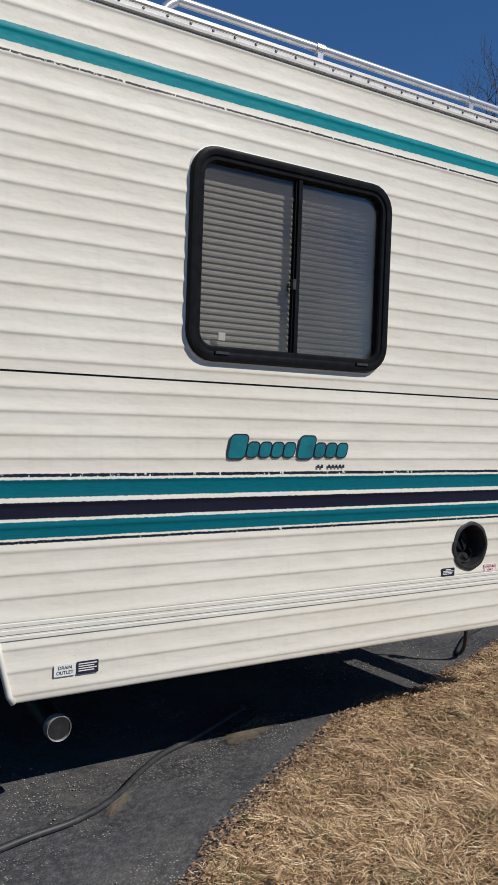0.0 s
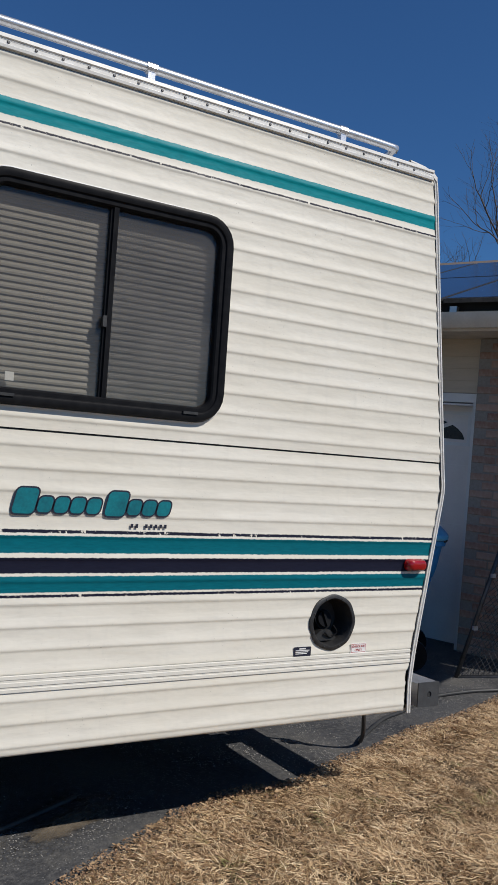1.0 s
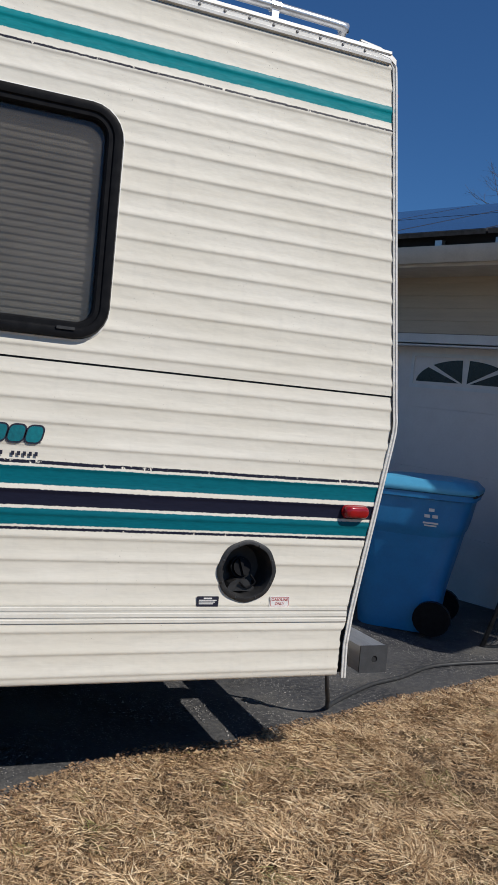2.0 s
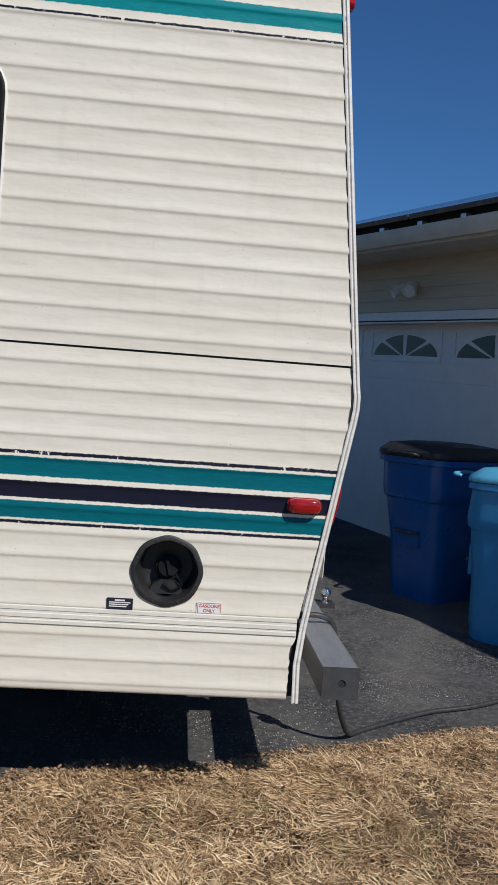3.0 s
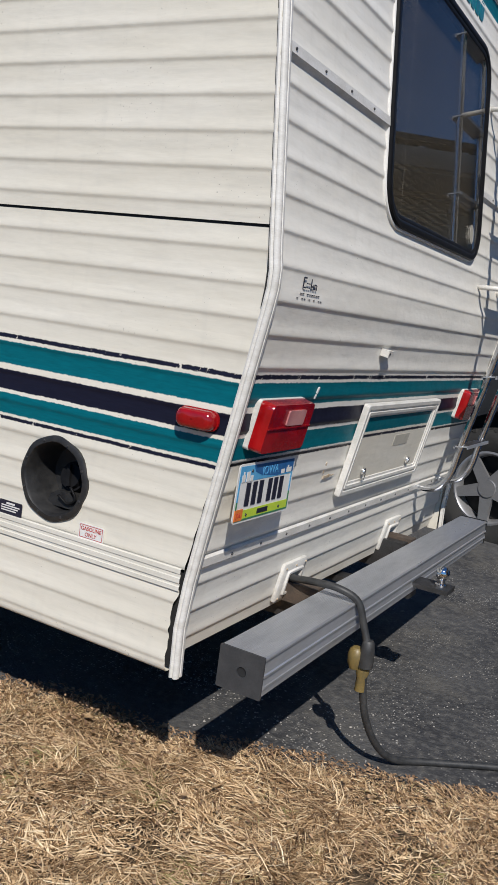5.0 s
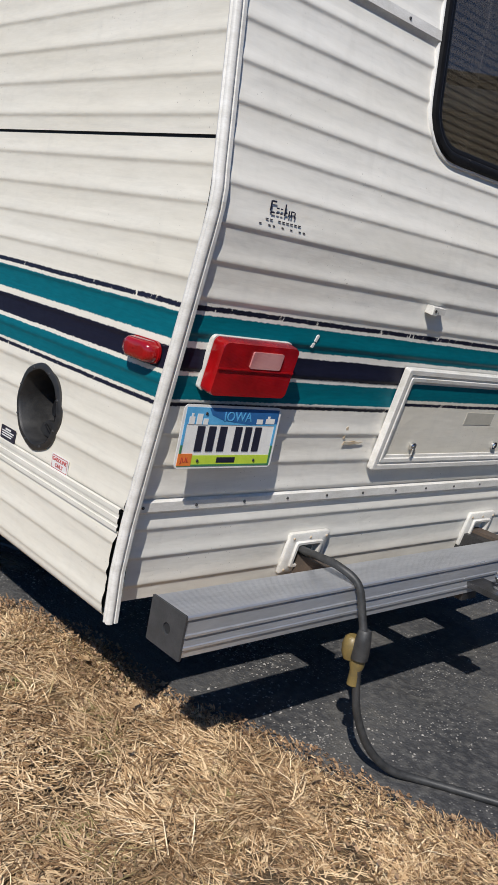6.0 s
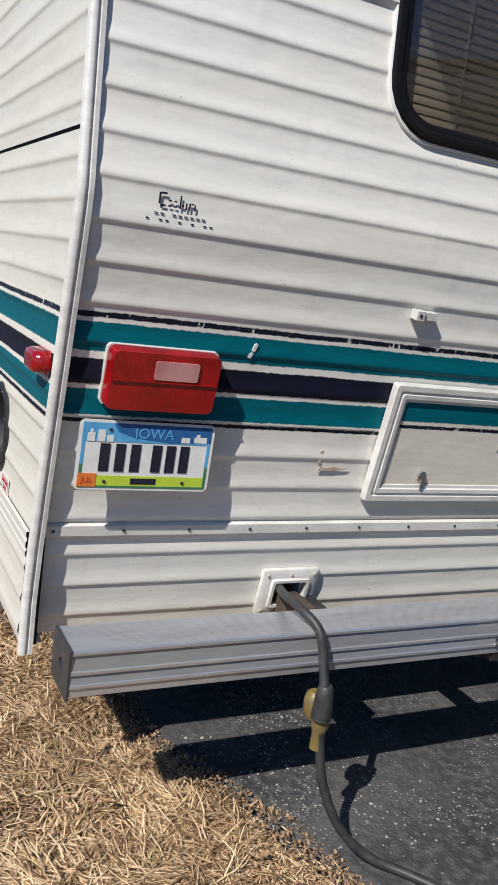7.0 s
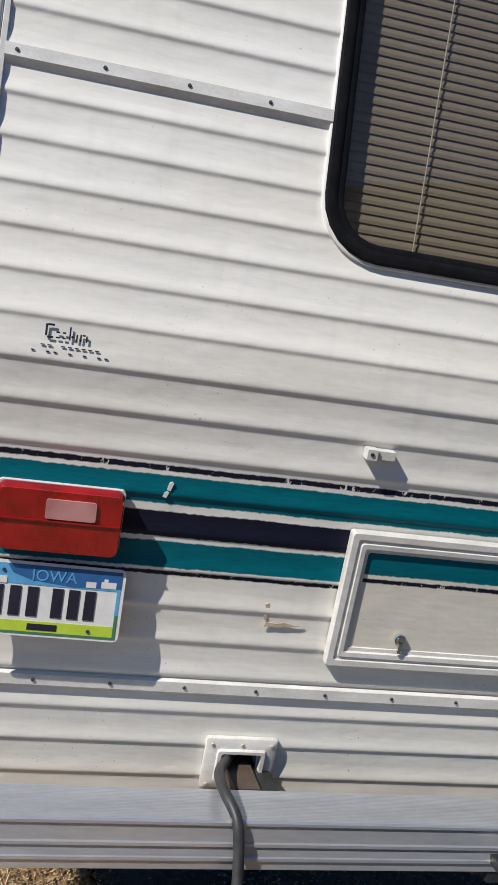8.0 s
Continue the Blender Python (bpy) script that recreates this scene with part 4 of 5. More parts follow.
# ---- the house behind ----
o, ux, up = Vector((0.860, 7.111, 0.215)), Vector((0.398, -0.917, -0.037)).normalized(), Vector((-0.02, -0.049, 0.999)).normalized()
back = up.cross(ux).normalized()
ux = back.cross(up)
HOUSE = Matrix(((ux.x, back.x, up.x, o.x), (ux.y, back.y, up.y, o.y), (ux.z, back.z, up.z, o.z), (0, 0, 0, 1)))
house = thing("house", "single-storey house with a double garage, beige lap siding and brick", "house", m=HOUSE)


def brick_mat():
    m = Nodes("weathered_brick")
    info = m.node("ShaderNodeObjectInfo")
    col = m.mix(info.outputs["Random"], (0.25, 0.135, 0.10), (0.42, 0.29, 0.23))
    col = m.mix(m.step(m.noise(30, 5), 0.4, 0.7, 0, 0.6), col, (0.46, 0.38, 0.32))
    m.set(Base_Color=col, Roughness=0.9)
    m.bump(m.noise(120, 4), 0.5, 0.004)
    return m.mat


def brick_wall_mat():
    """Far brickwork too small to pick apart."""
    m = Nodes("far_brick")
    b = m.node("ShaderNodeTexBrick")
    b.inputs["Scale"].default_value = 1.0
    b.inputs["Brick Width"].default_value = 0.21
    b.inputs["Row Height"].default_value = 0.075
    b.inputs["Mortar Size"].default_value = 0.008
    b.inputs["Color1"].default_value = (0.36, 0.22, 0.15, 1)
    b.inputs["Color2"].default_value = (0.48, 0.36, 0.27, 1)
    b.inputs["Mortar"].default_value = (0.30, 0.28, 0.25, 1)
    tc = m.node("ShaderNodeTexCoord")
    sp = m.node("ShaderNodeSeparateXYZ")
    cb = m.node("ShaderNodeCombineXYZ")
    m.link(tc.outputs["Object"], sp.inputs[0])
    m.link(sp.outputs["X"], cb.inputs[0])
    m.link(sp.outputs["Z"], cb.inputs[1])
    m.link(cb.outputs[0], b.inputs["Vector"])
    m.set(Base_Color=b.outputs["Color"], Roughness=0.9)
    m.bump(b.outputs["Fac"], 0.5, 0.006)
    return m.mat


M_BRICK, M_FARBRICK = brick_mat(), brick_wall_mat()
M_MORTAR = plain("mortar", (0.32, 0.30, 0.27), (0.25, 0.235, 0.21), 0.95, scale=40, bump=0.4)
M_LAP = plain("beige_lap_siding", (0.60, 0.51, 0.385), (0.52, 0.44, 0.33), 0.6, scale=8, stretch=(0.3, 0.3, 3), bump=0.1)
M_WHITEPAINT = plain("white_paint", (0.80, 0.79, 0.77), (0.72, 0.71, 0.69), 0.45, scale=10)
M_DOORPAINT = plain("garage_door_paint", (0.84, 0.78, 0.73), (0.77, 0.71, 0.66), 0.5, scale=5, bump=0.06)
M_PANE = plain("dark_pane", (0.010, 0.011, 0.013), (0.016, 0.016, 0.02), 0.22)
M_SCREEN = plain("dark_screen", (0.012, 0.011, 0.011), (0.022, 0.020, 0.018), 0.6, scale=30, spec=0.06)
M_EAVE = plain("cream_eave_paint", (0.66, 0.60, 0.51), (0.56, 0.51, 0.43), 0.55, scale=7)
M_SOLAR = plain("solar_cell", (0.022, 0.035, 0.075), (0.03, 0.045, 0.09), 0.12, scale=4)
M_SHINGLE = plain("brown_shingle", (0.20, 0.15, 0.115), (0.11, 0.085, 0.068), 0.95, scale=9, bump=0.5, dist=0.01)
FACE = -0.20


def lap(parent, u0, u1, h0, h1, y, along="x", name="siding_wall", step=0.105):
    """Lap siding: each board leans out at its foot."""
    pts = []
    h = h0
    while h < h1 - 1e-6:
        t = min(h1, h + step)
        pts += [(0.012, h), (0.014, h + 0.006), (0.002, t)]
        h = t
    bm = bmesh.new()
    if along == "x":
        loops(bm, [[(u, y - q, z) for q, z in pts] for u in (u0, u1)], closed=False)
    else:
        loops(bm, [[(y + q, u, z) for q, z in pts] for u in (u0, u1)], closed=False)
    return part(name, bm, M_LAP, parent, "beige lap siding")


lap(house, -0.114, 5.35, 2.22, 2.72, FACE)
part("wall_core", boxes((-7.0, 0.0, FACE + 0.002, 0.3, -0.4, 2.72), (4.97, 7.4, FACE + 0.002, 0.3, -0.4, 2.72), (0.0, 4.97, FACE + 0.002, 0.3, 2.16, 2.72), (7.2, 7.4, 0.3, 6, -0.4, 2.72), (-7.0, 7.4, 5.8, 6, -0.4, 2.72), (-7.2, -7.0, FACE, 6, -0.4, 2.72)), M_MORTAR, house)
part("door_casing", boxes((-0.11, 0.0, FACE - 0.02, FACE + 0.06, -0.1, 2.2), (4.95, 4.984, FACE - 0.02, FACE + 0.06, -0.1, 2.2), (-0.11, 4.984, FACE - 0.021, FACE + 0.06, 2.14, 2.215)), M_WHITEPAINT, house, "white garage door casing", bevel=0.004)
part("door_reveal", boxes((-0.004, 0.006, FACE, 0.02, -0.1, 2.13), (4.94, 4.949, FACE, 0.02, -0.1, 2.13), (0.0, 4.94, FACE, 0.02, 2.115, 2.128)), M_WHITEPAINT, house)
gd = part("garage_door", boxes((0.0, 4.94, 0.03, 0.06, -0.02, 2.13)), M_DOORPAINT, house, "white sectional garage door with a row of fanlight windows")
P, A = 1.235, 0.106
for k in range(4):
    z0, z1 = 0.53 * k, 0.53 * k + 0.5285
    bm = boxes((0.004, 4.936, 0.0, 0.03, z0, z1))
    part("door_section", bm, M_DOORPAINT, gd, bevel=0.0015)
for j in range(4):
    u0, u1, c = j * P + A, (j + 1) * P - A, (j + 0.5) * P
    z0, z1 = 1.79, 2.035
    wn_ = part("door_window", boxes((u0 - 0.03, u1 + 0.03, -0.012, 0.0, z0 - 0.03, z0), (u0 - 0.03, u1 + 0.03, -0.012, 0.0, z1, z1 + 0.03), (u0 - 0.03, u0, -0.012, 0.0, z0, z1), (u1, u1 + 0.03, -0.012, 0.0, z0, z1)), M_WHITEPAINT, gd, "fanlight window")
    for s in range(4):
        a0, a1 = math.pi * s / 4 + 0.07, math.pi * (s + 1) / 4 - 0.07
        pts = [(c + 0.06 * math.cos((a0 + a1) / 2), z0 + 0.03)]
        for q in range(7):
            a = a0 + (a1 - a0) * q / 6
            pts.append((c + 0.485 * math.cos(a), z0 + 0.012 + 0.215 * math.sin(a)))
        m = Matrix(((1, 0, 0, 0), (0, 0, -1, 0), (0, 1, 0, 0), (0, 0, 0, 1)))
        part("pane", prism(bmesh.new(), pts, 0.001, 0.004, m), M_PANE, wn_)

# brick pier beside the door, brick by brick
pier = part("brick_pier", boxes((4.985, 7.4, FACE - 0.05, FACE - 0.001, -0.4, 2.68)), M_MORTAR, house, "weathered brick wall beside the garage door")
brick = boxes((0.0, 0.2, -0.012, 0.0, 0.0, 0.058))
bmesh.ops.bevel(brick, geom=list(brick.edges), offset=0.004, segments=1, affect="EDGES")
brick_me = bpy.data.meshes.new("brick")
brick.to_mesh(brick_me)
brick.free()
brick_me.materials.append(M_BRICK)
rngb = random.Random(4)
for row in range(40):
    for k in range(7):
        u = 4.99 + 0.212 * k + (0.106 if row % 2 else 0.0)
        b = new("brick", brick_me)
        b.parent = pier
        b.matrix_basis = pose(u, FACE - 0.05 + rngb.uniform(-0.002, 0.003), -0.28 + row * 0.0735)

# eaves, gutter, roof and solar panels
part("soffit", boxes((-7.2, 7.9, FACE - 0.62, FACE, 2.69, 2.71)), M_EAVE, house, "cream soffit")
part("fascia", boxes((-7.2, 7.9, FACE - 0.64, FACE - 0.62, 2.67, 2.80)), M_EAVE, house)
gut2 = bmesh.new()
loops(gut2, [[(u, FACE + y, z) for y, z in ((-0.64, 2.70), (-0.66, 2.69), (-0.70, 2.69), (-0.72, 2.72), (-0.745, 2.765), (-0.75, 2.805), (-0.74, 2.807), (-0.735, 2.77), (-0.65, 2.73))] for u in (-7.2, 7.9)])
part("gutter", gut2, M_EAVE, house, "cream gutter", smooth=30)
SL = math.tan(radians(17))


def roof_h(y):
    return 2.79 + (y - (FACE - 0.7)) * SL


rf = bmesh.new()
loops(rf, [[(u, y, roof_h(y) + d) for y, d in ((FACE - 0.70, 0), (4.2, 0), (4.2, -0.05), (FACE - 0.70, -0.03))] for u in (-1.4, 7.95)], cap=True)
part("garage_roof", rf, M_SHINGLE, house, "shingled garage roof")
tilt17 = pose(0, 0, 0, 17, 0, 0)
for row in range(2):
    for k in range(9):
        y0 = FACE - 0.62 + row * 1.62
        pm2 = Matrix.Translation((-1.25 + k * 1.02, y0, roof_h(y0) + 0.085)) @ tilt17
        sp = part("solar_panel", boxes((0, 1.0, 0, 1.66, 0, 0.035), m=pm2), M_STEEL, house, "dark blue solar panel")
        part("glass_face", boxes((0.02, 0.98, 0.02, 1.64, 0.035, 0.038), m=pm2), M_SOLAR, sp)
# added dark strip painting the shaded gap beneath the panels
part("panel_gap_shade", boxes((-1.25, 7.9, FACE - 0.50, FACE - 0.48, roof_h(FACE - 0.5), roof_h(FACE - 0.5) + 0.09)), M_DARK, house)
for k in range(16):
    y0 = FACE - 0.56
    part("panel_clamp", boxes((-0.2 + k * 0.51, -0.14 + k * 0.51, y0, y0 + 0.05, roof_h(y0), roof_h(y0) + 0.05)), M_ALU, house)

# the entry front runs on from the garage under the same eave
lap(house, -7.0, -1.45, 1.42, 2.69, FACE)
part("brick_wainscot", boxes((-2.36, -1.45, FACE - 0.05, FACE - 0.001, -0.4, 1.42), (-7.0, -3.36, FACE - 0.05, FACE - 0.001, -0.4, 1.42)), M_FARBRICK, house, "low brick wainscot")
part("wainscot_cap", boxes((-2.36, -1.45, FACE - 0.07, FACE - 0.001, 1.42, 1.46), (-7.0, -3.36, FACE - 0.07, FACE - 0.001, 1.42, 1.46)), M_MORTAR, house, bevel=0.006)
part("brick_column", boxes((-1.45, -0.115, FACE - 0.07, FACE - 0.001, -0.4, 2.688)), M_FARBRICK, house, "brick column beside the garage door")
rf = bmesh.new()
E0, E1 = -1.35, -7.6
ridge = 2.80 + (E0 - E1) * 0.25
loops(rf, [[(E0, y, 2.80), (E1, y, ridge), (E1, y, 2.775), (E0, y, 2.775)] for y in (-0.90, 6.0)], cap=True)
mroof = part("main_roof", rf, M_SHINGLE, house, "brown shingle roof")
bm = bmesh.new()
for k in range(43):
    x1 = E0 - k * 0.14
    z1 = 2.80 + (E0 - x1) * 0.25
    box(bm, x1 - 0.15, x1, -0.92, 6.0, z1 + 0.002, z1 + 0.014, I4)
part("shingle_layer", bm, M_SHINGLE, mroof)
D0, D1 = -3.34, -2.38
Y = FACE
M_STORM = plain("grey_door_paint", (0.46, 0.44, 0.41), (0.38, 0.365, 0.34), 0.5, scale=8)
fd = part("front_door", boxes((D0, D0 + 0.13, Y - 0.05, Y, 0.45, 2.60), (D1 - 0.13, D1, Y - 0.05, Y, 0.45, 2.60), (D0, D1, Y - 0.052, Y, 2.49, 2.60), (D0 + 0.13, D1 - 0.13, Y - 0.035, Y, 0.45, 0.68), (D0 + 0.13, D1 - 0.13, Y - 0.035, Y, 1.50, 1.56), (D0 + 0.13, D0 + 0.20, Y - 0.034, Y, 0.6, 2.49), (D1 - 0.20, D1 - 0.13, Y - 0.034, Y, 0.6, 2.49)), M_STORM, house, "white storm door with two dark panes")
part("door_glass", boxes((D0 + 0.20, D1 - 0.20, Y - 0.026, Y - 0.02, 0.68, 1.50), (D0 + 0.20, D1 - 0.20, Y - 0.026, Y - 0.02, 1.56, 2.49)), M_SCREEN, fd)
part("door_pull", boxes((D1 - 0.185, D1 - 0.16, Y - 0.075, Y - 0.034, 1.40, 1.52)), M_STEEL, fd, bevel=0.004)
part("house_number", boxes((-2.03, -1.99, Y - 0.022, Y - 0.014, 2.05, 2.17), (-1.95, -1.91, Y - 0.022, Y - 0.014, 2.08, 2.20)), M_BLACK, house, "dark number plates as bars")


def lantern(u, h):
    ln = part("wall_lantern", boxes((u - 0.05, u + 0.05, Y - 0.04, Y - 0.012, h - 0.08, h + 0.10), (u - 0.012, u + 0.012, Y - 0.16, Y - 0.04, h + 0.07, h + 0.09)), M_BLACK, house, "black wall lantern", bevel=0.004)
    c = Y - 0.16
    ring = [(math.cos(math.pi * q / 3), math.sin(math.pi * q / 3)) for q in range(6)]
    bm = bmesh.new()
    for a, b in ring:
        tube(bm, [(u + 0.06 * a, c + 0.06 * b, h - 0.22), (u + 0.085 * a, c + 0.085 * b, h + 0.02)], 0.008, 5)
    part("cage", bm, M_BLACK, ln)
    bm = bmesh.new()
    loops(bm, [[(u + r * a, c + r * b, h + z) for a, b in ring] for r, z in ((0.10, 0.02), (0.075, 0.07), (0.025, 0.12), (0.009, 0.18), (0.001, 0.18))])
    part("lantern_roof", bm, M_BLACK, ln)
    bm = bmesh.new()
    prism(bm, [(u + 0.066 * a, c + 0.066 * b) for a, b in ring], h - 0.235, h - 0.215)
    part("lantern_floor", bm, M_BLACK, ln)


lantern(-1.72, 2.44)
lantern(-3.75, 2.44)
# twin floodlight over the garage door
fl = part("floodlight", boxes((2.12, 2.24, FACE - 0.05, FACE - 0.012, 2.36, 2.48)), M_WHITEPAINT, house, "white twin floodlight", bevel=0.01)
for du, tl in ((-0.10, -25), (0.10, 25)):
    bm = bmesh.new()
    m = Matrix.Translation((2.18 + du, FACE - 0.12, 2.41)) @ pose(0, 0, 0, 115, 0, tl)
    loops(bm, [at_z(disc(0, 0, r, 14), z) for r, z in ((0.02, -0.09), (0.035, -0.08), (0.04, -0.03), (0.062, 0.02), (0.066, 0.05), (0.058, 0.05), (0.05, 0.03), (0.001, 0.03))], m)
    part("lamp_head", bm, M_WHITEPAINT, fl, smooth=40)

# ---- wheeled bins ----
M_BINBLUE = plain("bin_blue", (0.006, 0.105, 0.36), (0.005, 0.08, 0.28), 0.30, scale=7, bump=0.08)
M_BINLIGHT = plain("bin_light_blue", (0.020, 0.22, 0.50), (0.016, 0.18, 0.42), 0.38, scale=7, bump=0.08)
M_LIDLIGHT = plain("lid_light_blue", (0.09, 0.38, 0.60), (0.07, 0.33, 0.54), 0.42, scale=7)


def wheeled_bin(body_mat, lid_mat, label, m, lean=0.0):
    b = thing("wheeled_bin", label, "bin", "bins beside the garage", m=m)
    sec = lambda w, d, z, y=0.0: [(x, yy + y, z) for x, yy in [(px, py - lean * z * z) for px, py in rrect(-w, w, -d, d, min(0.13, 0.6 * w), 6)]]
    bm = bmesh.new()
    loops(bm, [sec(0.20, 0.24, 0.03), sec(0.225, 0.265, 0.0), sec(0.235, 0.275, 0.10), sec(0.262, 0.305, 0.60), sec(0.268, 0.312, 0.70), sec(0.292, 0.352, 0.74), sec(0.30, 0.362, 0.80), sec(0.305, 0.37, 0.985), sec(0.325, 0.39, 0.99), sec(0.325, 0.39, 1.03), sec(0.298, 0.363, 1.03), sec(0.285, 0.35, 0.80), sec(0.2, 0.25, 0.06)], cap=True)
    body = part("body", bm, body_mat, b, smooth=35)
    part("front_recess", boxes((-0.11, 0.11, -0.315, -0.290, 0.40, 0.60)), body_mat, body, bevel=0.008)
    part("catch_bar", tube(bmesh.new(), [(-0.11, -0.325, 0.50), (0.11, -0.325, 0.50)], 0.012, 8), M_STEEL, body)
    bm = bmesh.new()
    lid_z = [(0.33, 0.395, 1.035), (0.335, 0.40, 1.05), (0.33, 0.395, 1.075), (0.29, 0.34, 1.125), (0.15, 0.20, 1.145), (0.01, 0.01, 1.148)]
    loops(bm, [sec(*q) for q in lid_z])
    lid = part("lid", bm, lid_mat, b, smooth=35)
    part("lid_grip", tube(bmesh.new(), smooth_path([(-0.12, -0.40, 1.05), (-0.11, -0.45, 1.06), (0.11, -0.45, 1.06), (0.12, -0.40, 1.05)], 4), 0.012, 8), lid_mat, lid, smooth=True)
    part("handle", tube(bmesh.new(), smooth_path([(-0.25, 0.38, 1.0), (-0.25, 0.45, 1.03), (-0.2, 0.47, 1.035), (0.2, 0.47, 1.035), (0.25, 0.45, 1.03), (0.25, 0.38, 1.0)], 4), 0.014, 8), M_PLASTIC, b, smooth=True)
    for s in (-1, 1):
        bm = bmesh.new()
        tube(bm, [(s * 0.24, 0.26, 0.125), (s * 0.295, 0.26, 0.125)], 0.125, 20)
        part("wheel", bm, M_BLACK, b, "black plastic wheel")
    return b


BIN_A = Matrix.Translation((1.41, 3.40, 0.045)) @ pose(0, 0, 0, 0, 0, -58) @ Matrix.Diagonal((1.02, 1.02, 1.02, 1))
BIN_B = Matrix.Translation((1.68, 2.40, 0.02)) @ pose(0, 0, 0, 0, 0, 228) @ Matrix.Diagonal((1.05, 1.05, 0.965, 1))
wheeled_bin(M_BINBLUE, M_PLASTIC, "dark blue wheeled bin with a black lid", BIN_A)
bb = wheeled_bin(M_BINLIGHT, M_LIDLIGHT, "bright blue recycling bin with a pale blue lid", BIN_B, -0.08)
# the white print on the bright bin, as plain shapes
bm = bmesh.new()
for k in range(3):
    a = 2 * math.pi * k / 3 + math.pi / 2
    cy, cz = 0.20 + 0.03 * math.cos(a), 0.88 + 0.03 * math.sin(a)
    box(bm, 0.302, 0.310, cy - 0.018, cy + 0.018, cz - 0.011, cz + 0.011, I4)
bb_print = part("recycling_mark", bm, M_WHITE, bb, "white recycling mark as plain shapes")
part("print_bars", boxes((0.301, 0.309, 0.15, 0.25, 0.81, 0.822), (0.301, 0.309, 0.16, 0.24, 0.792, 0.802)), M_WHITE, bb_print)

# ---- parked car ----
M_CARDARK = plain("charcoal_paint", (0.020, 0.022, 0.026), (0.032, 0.034, 0.038), 0.22, scale=5, spec=0.45)
M_CARGREY = plain("grey_bumper", (0.25, 0.25, 0.255), (0.16, 0.16, 0.165), 0.42, scale=9, bump=0.1)
M_TYRE = plain("tyre_rubber", (0.020, 0.020, 0.020), (0.035, 0.034, 0.032), 0.85, scale=25, bump=0.3)
M_RIM = plain("alloy_rim", (0.52, 0.52, 0.53), (0.42, 0.42, 0.43), 0.35, 0.7, scale=12)
M_AMBER = lens_red("amber_lens", (0.20, 0.032, 0.014), (0.13, 0.020, 0.010))
car = thing("car", "charcoal off-road car with a pale grey bumper, parked nose out", "car", m=Matrix.Translation((-0.245, 3.86, 0.085)))


# local: x forward from the front axle, y to the far side, z up
NOSE = [(-0.95, 0.0), (-0.7, 0.0), (-0.5, 0.0), (-0.44, 0.0), (-0.36, 0.0), (-0.26, 0.0), (-0.14, 0.0), (0.0, 0.0), (0.14, 0.0), (0.26, 0.0), (0.36, 0.004), (0.42, 0.010), (0.50, 0.028), (0.58, 0.062), (0.65, 0.115), (0.71, 0.19), (0.755, 0.29), (0.785, 0.42), (0.80, 0.60), (0.805, 0.92)]


def arch(x, r=0.455):
    return 0.36 + math.sqrt(max(0.0, r * r - x * x)) if abs(x) < r else 0.0


def shoulder(x):
    """Height of the wing's top edge."""
    return 1.20 - 0.06 * max(0.0, x + 0.2) - 0.11 * max(0.0, x - 0.25) - 0.10 * max(0.0, x - 0.6)


def nose_skin(pts, low, high, bulge, roll=0.0, sides=(1, -1)):
    """A panel round the nose between two heights, curved outwards, its top rolled in."""
    bm = bmesh.new()
    for side in sides:
        rings = []
        for i, (x, y) in enumerate(pts):
            a, b = pts[max(i - 1, 0)], pts[min(i + 1, len(pts) - 1)]
            d = Vector((b[0] - a[0], b[1] - a[1], 0)).normalized()
            nx, ny = d.y, -d.x
            z0, z1 = low(x), high(x)
            ring = []
            for k in range(9):
                t = k / 8
                out = bulge * math.sin(math.pi * min(1.0, t * 0.9 + 0.05)) - roll * max(0.0, (t - 0.7) / 0.3) ** 2
                q = y + ny * out
                ring.append((x + nx * out, q if side == 1 else 1.84 - q, z0 + (z1 - z0) * t))
            rings.append(ring)
        loops(bm, rings, closed=False)
    return bm


def car_body():
    prof = lambda x, side, top, low: [(x, side + 0.06, low), (x, side, low + 0.10), (x, side - 0.012, low + 0.3), (x, side + 0.01, top - 0.14), (x, side + 0.05, top - 0.05), (x, side + 0.16, top), (x, side + 0.5, top + 0.03), (x, 0.92, top + 0.04), (x, 1.34 - side, top + 0.03), (x, 1.68 - side, top), (x, 1.79 - side, top - 0.05), (x, 1.83 - side, top - 0.14), (x, 1.852 - side, low + 0.3), (x, 1.84 - side, low + 0.10), (x, 1.78 - side, low)]
    bm = bmesh.new()
    loops(bm, [prof(*r) for r in ((-0.93, 0.0, 1.24, 0.42), (-1.6, -0.01, 1.20, 0.42), (-2.6, 0.0, 1.20, 0.42), (-3.4, 0.02, 1.16, 0.5), (-3.55, 0.10, 1.1, 0.55))], cap=True)
    return bm


body = part("body", car_body(), M_CARDARK, car, smooth=30)
for side in (1, -1):
    part("wing", nose_skin(NOSE[:12], lambda x: max(arch(x, 0.47), 0.46 if x < 0 else 0.868), shoulder, 0.018, 0.05, (side,)), M_CARDARK, car, "charcoal front wing", smooth=50)
rows = []
for x, y in NOSE:
    z = shoulder(x)
    e = y + 0.045
    rows.append([(x - (0.05 if x > 0.4 else 0), e, z - 0.006), (x - (0.06 if x > 0.4 else 0), e + 0.05 * (0.92 - y), z + 0.018), (x - (0.08 if x > 0.4 else 0), e + 0.3 * (0.92 - y), z + 0.035), (x - (0.08 if x > 0.4 else 0), 0.92, z + 0.045), (x - (0.08 if x > 0.4 else 0), 1.84 - e - 0.3 * (0.92 - y), z + 0.035), (x - (0.06 if x > 0.4 else 0), 1.84 - e - 0.05 * (0.92 - y), z + 0.018), (x - (0.05 if x > 0.4 else 0), 1.84 - e, z - 0.006)])
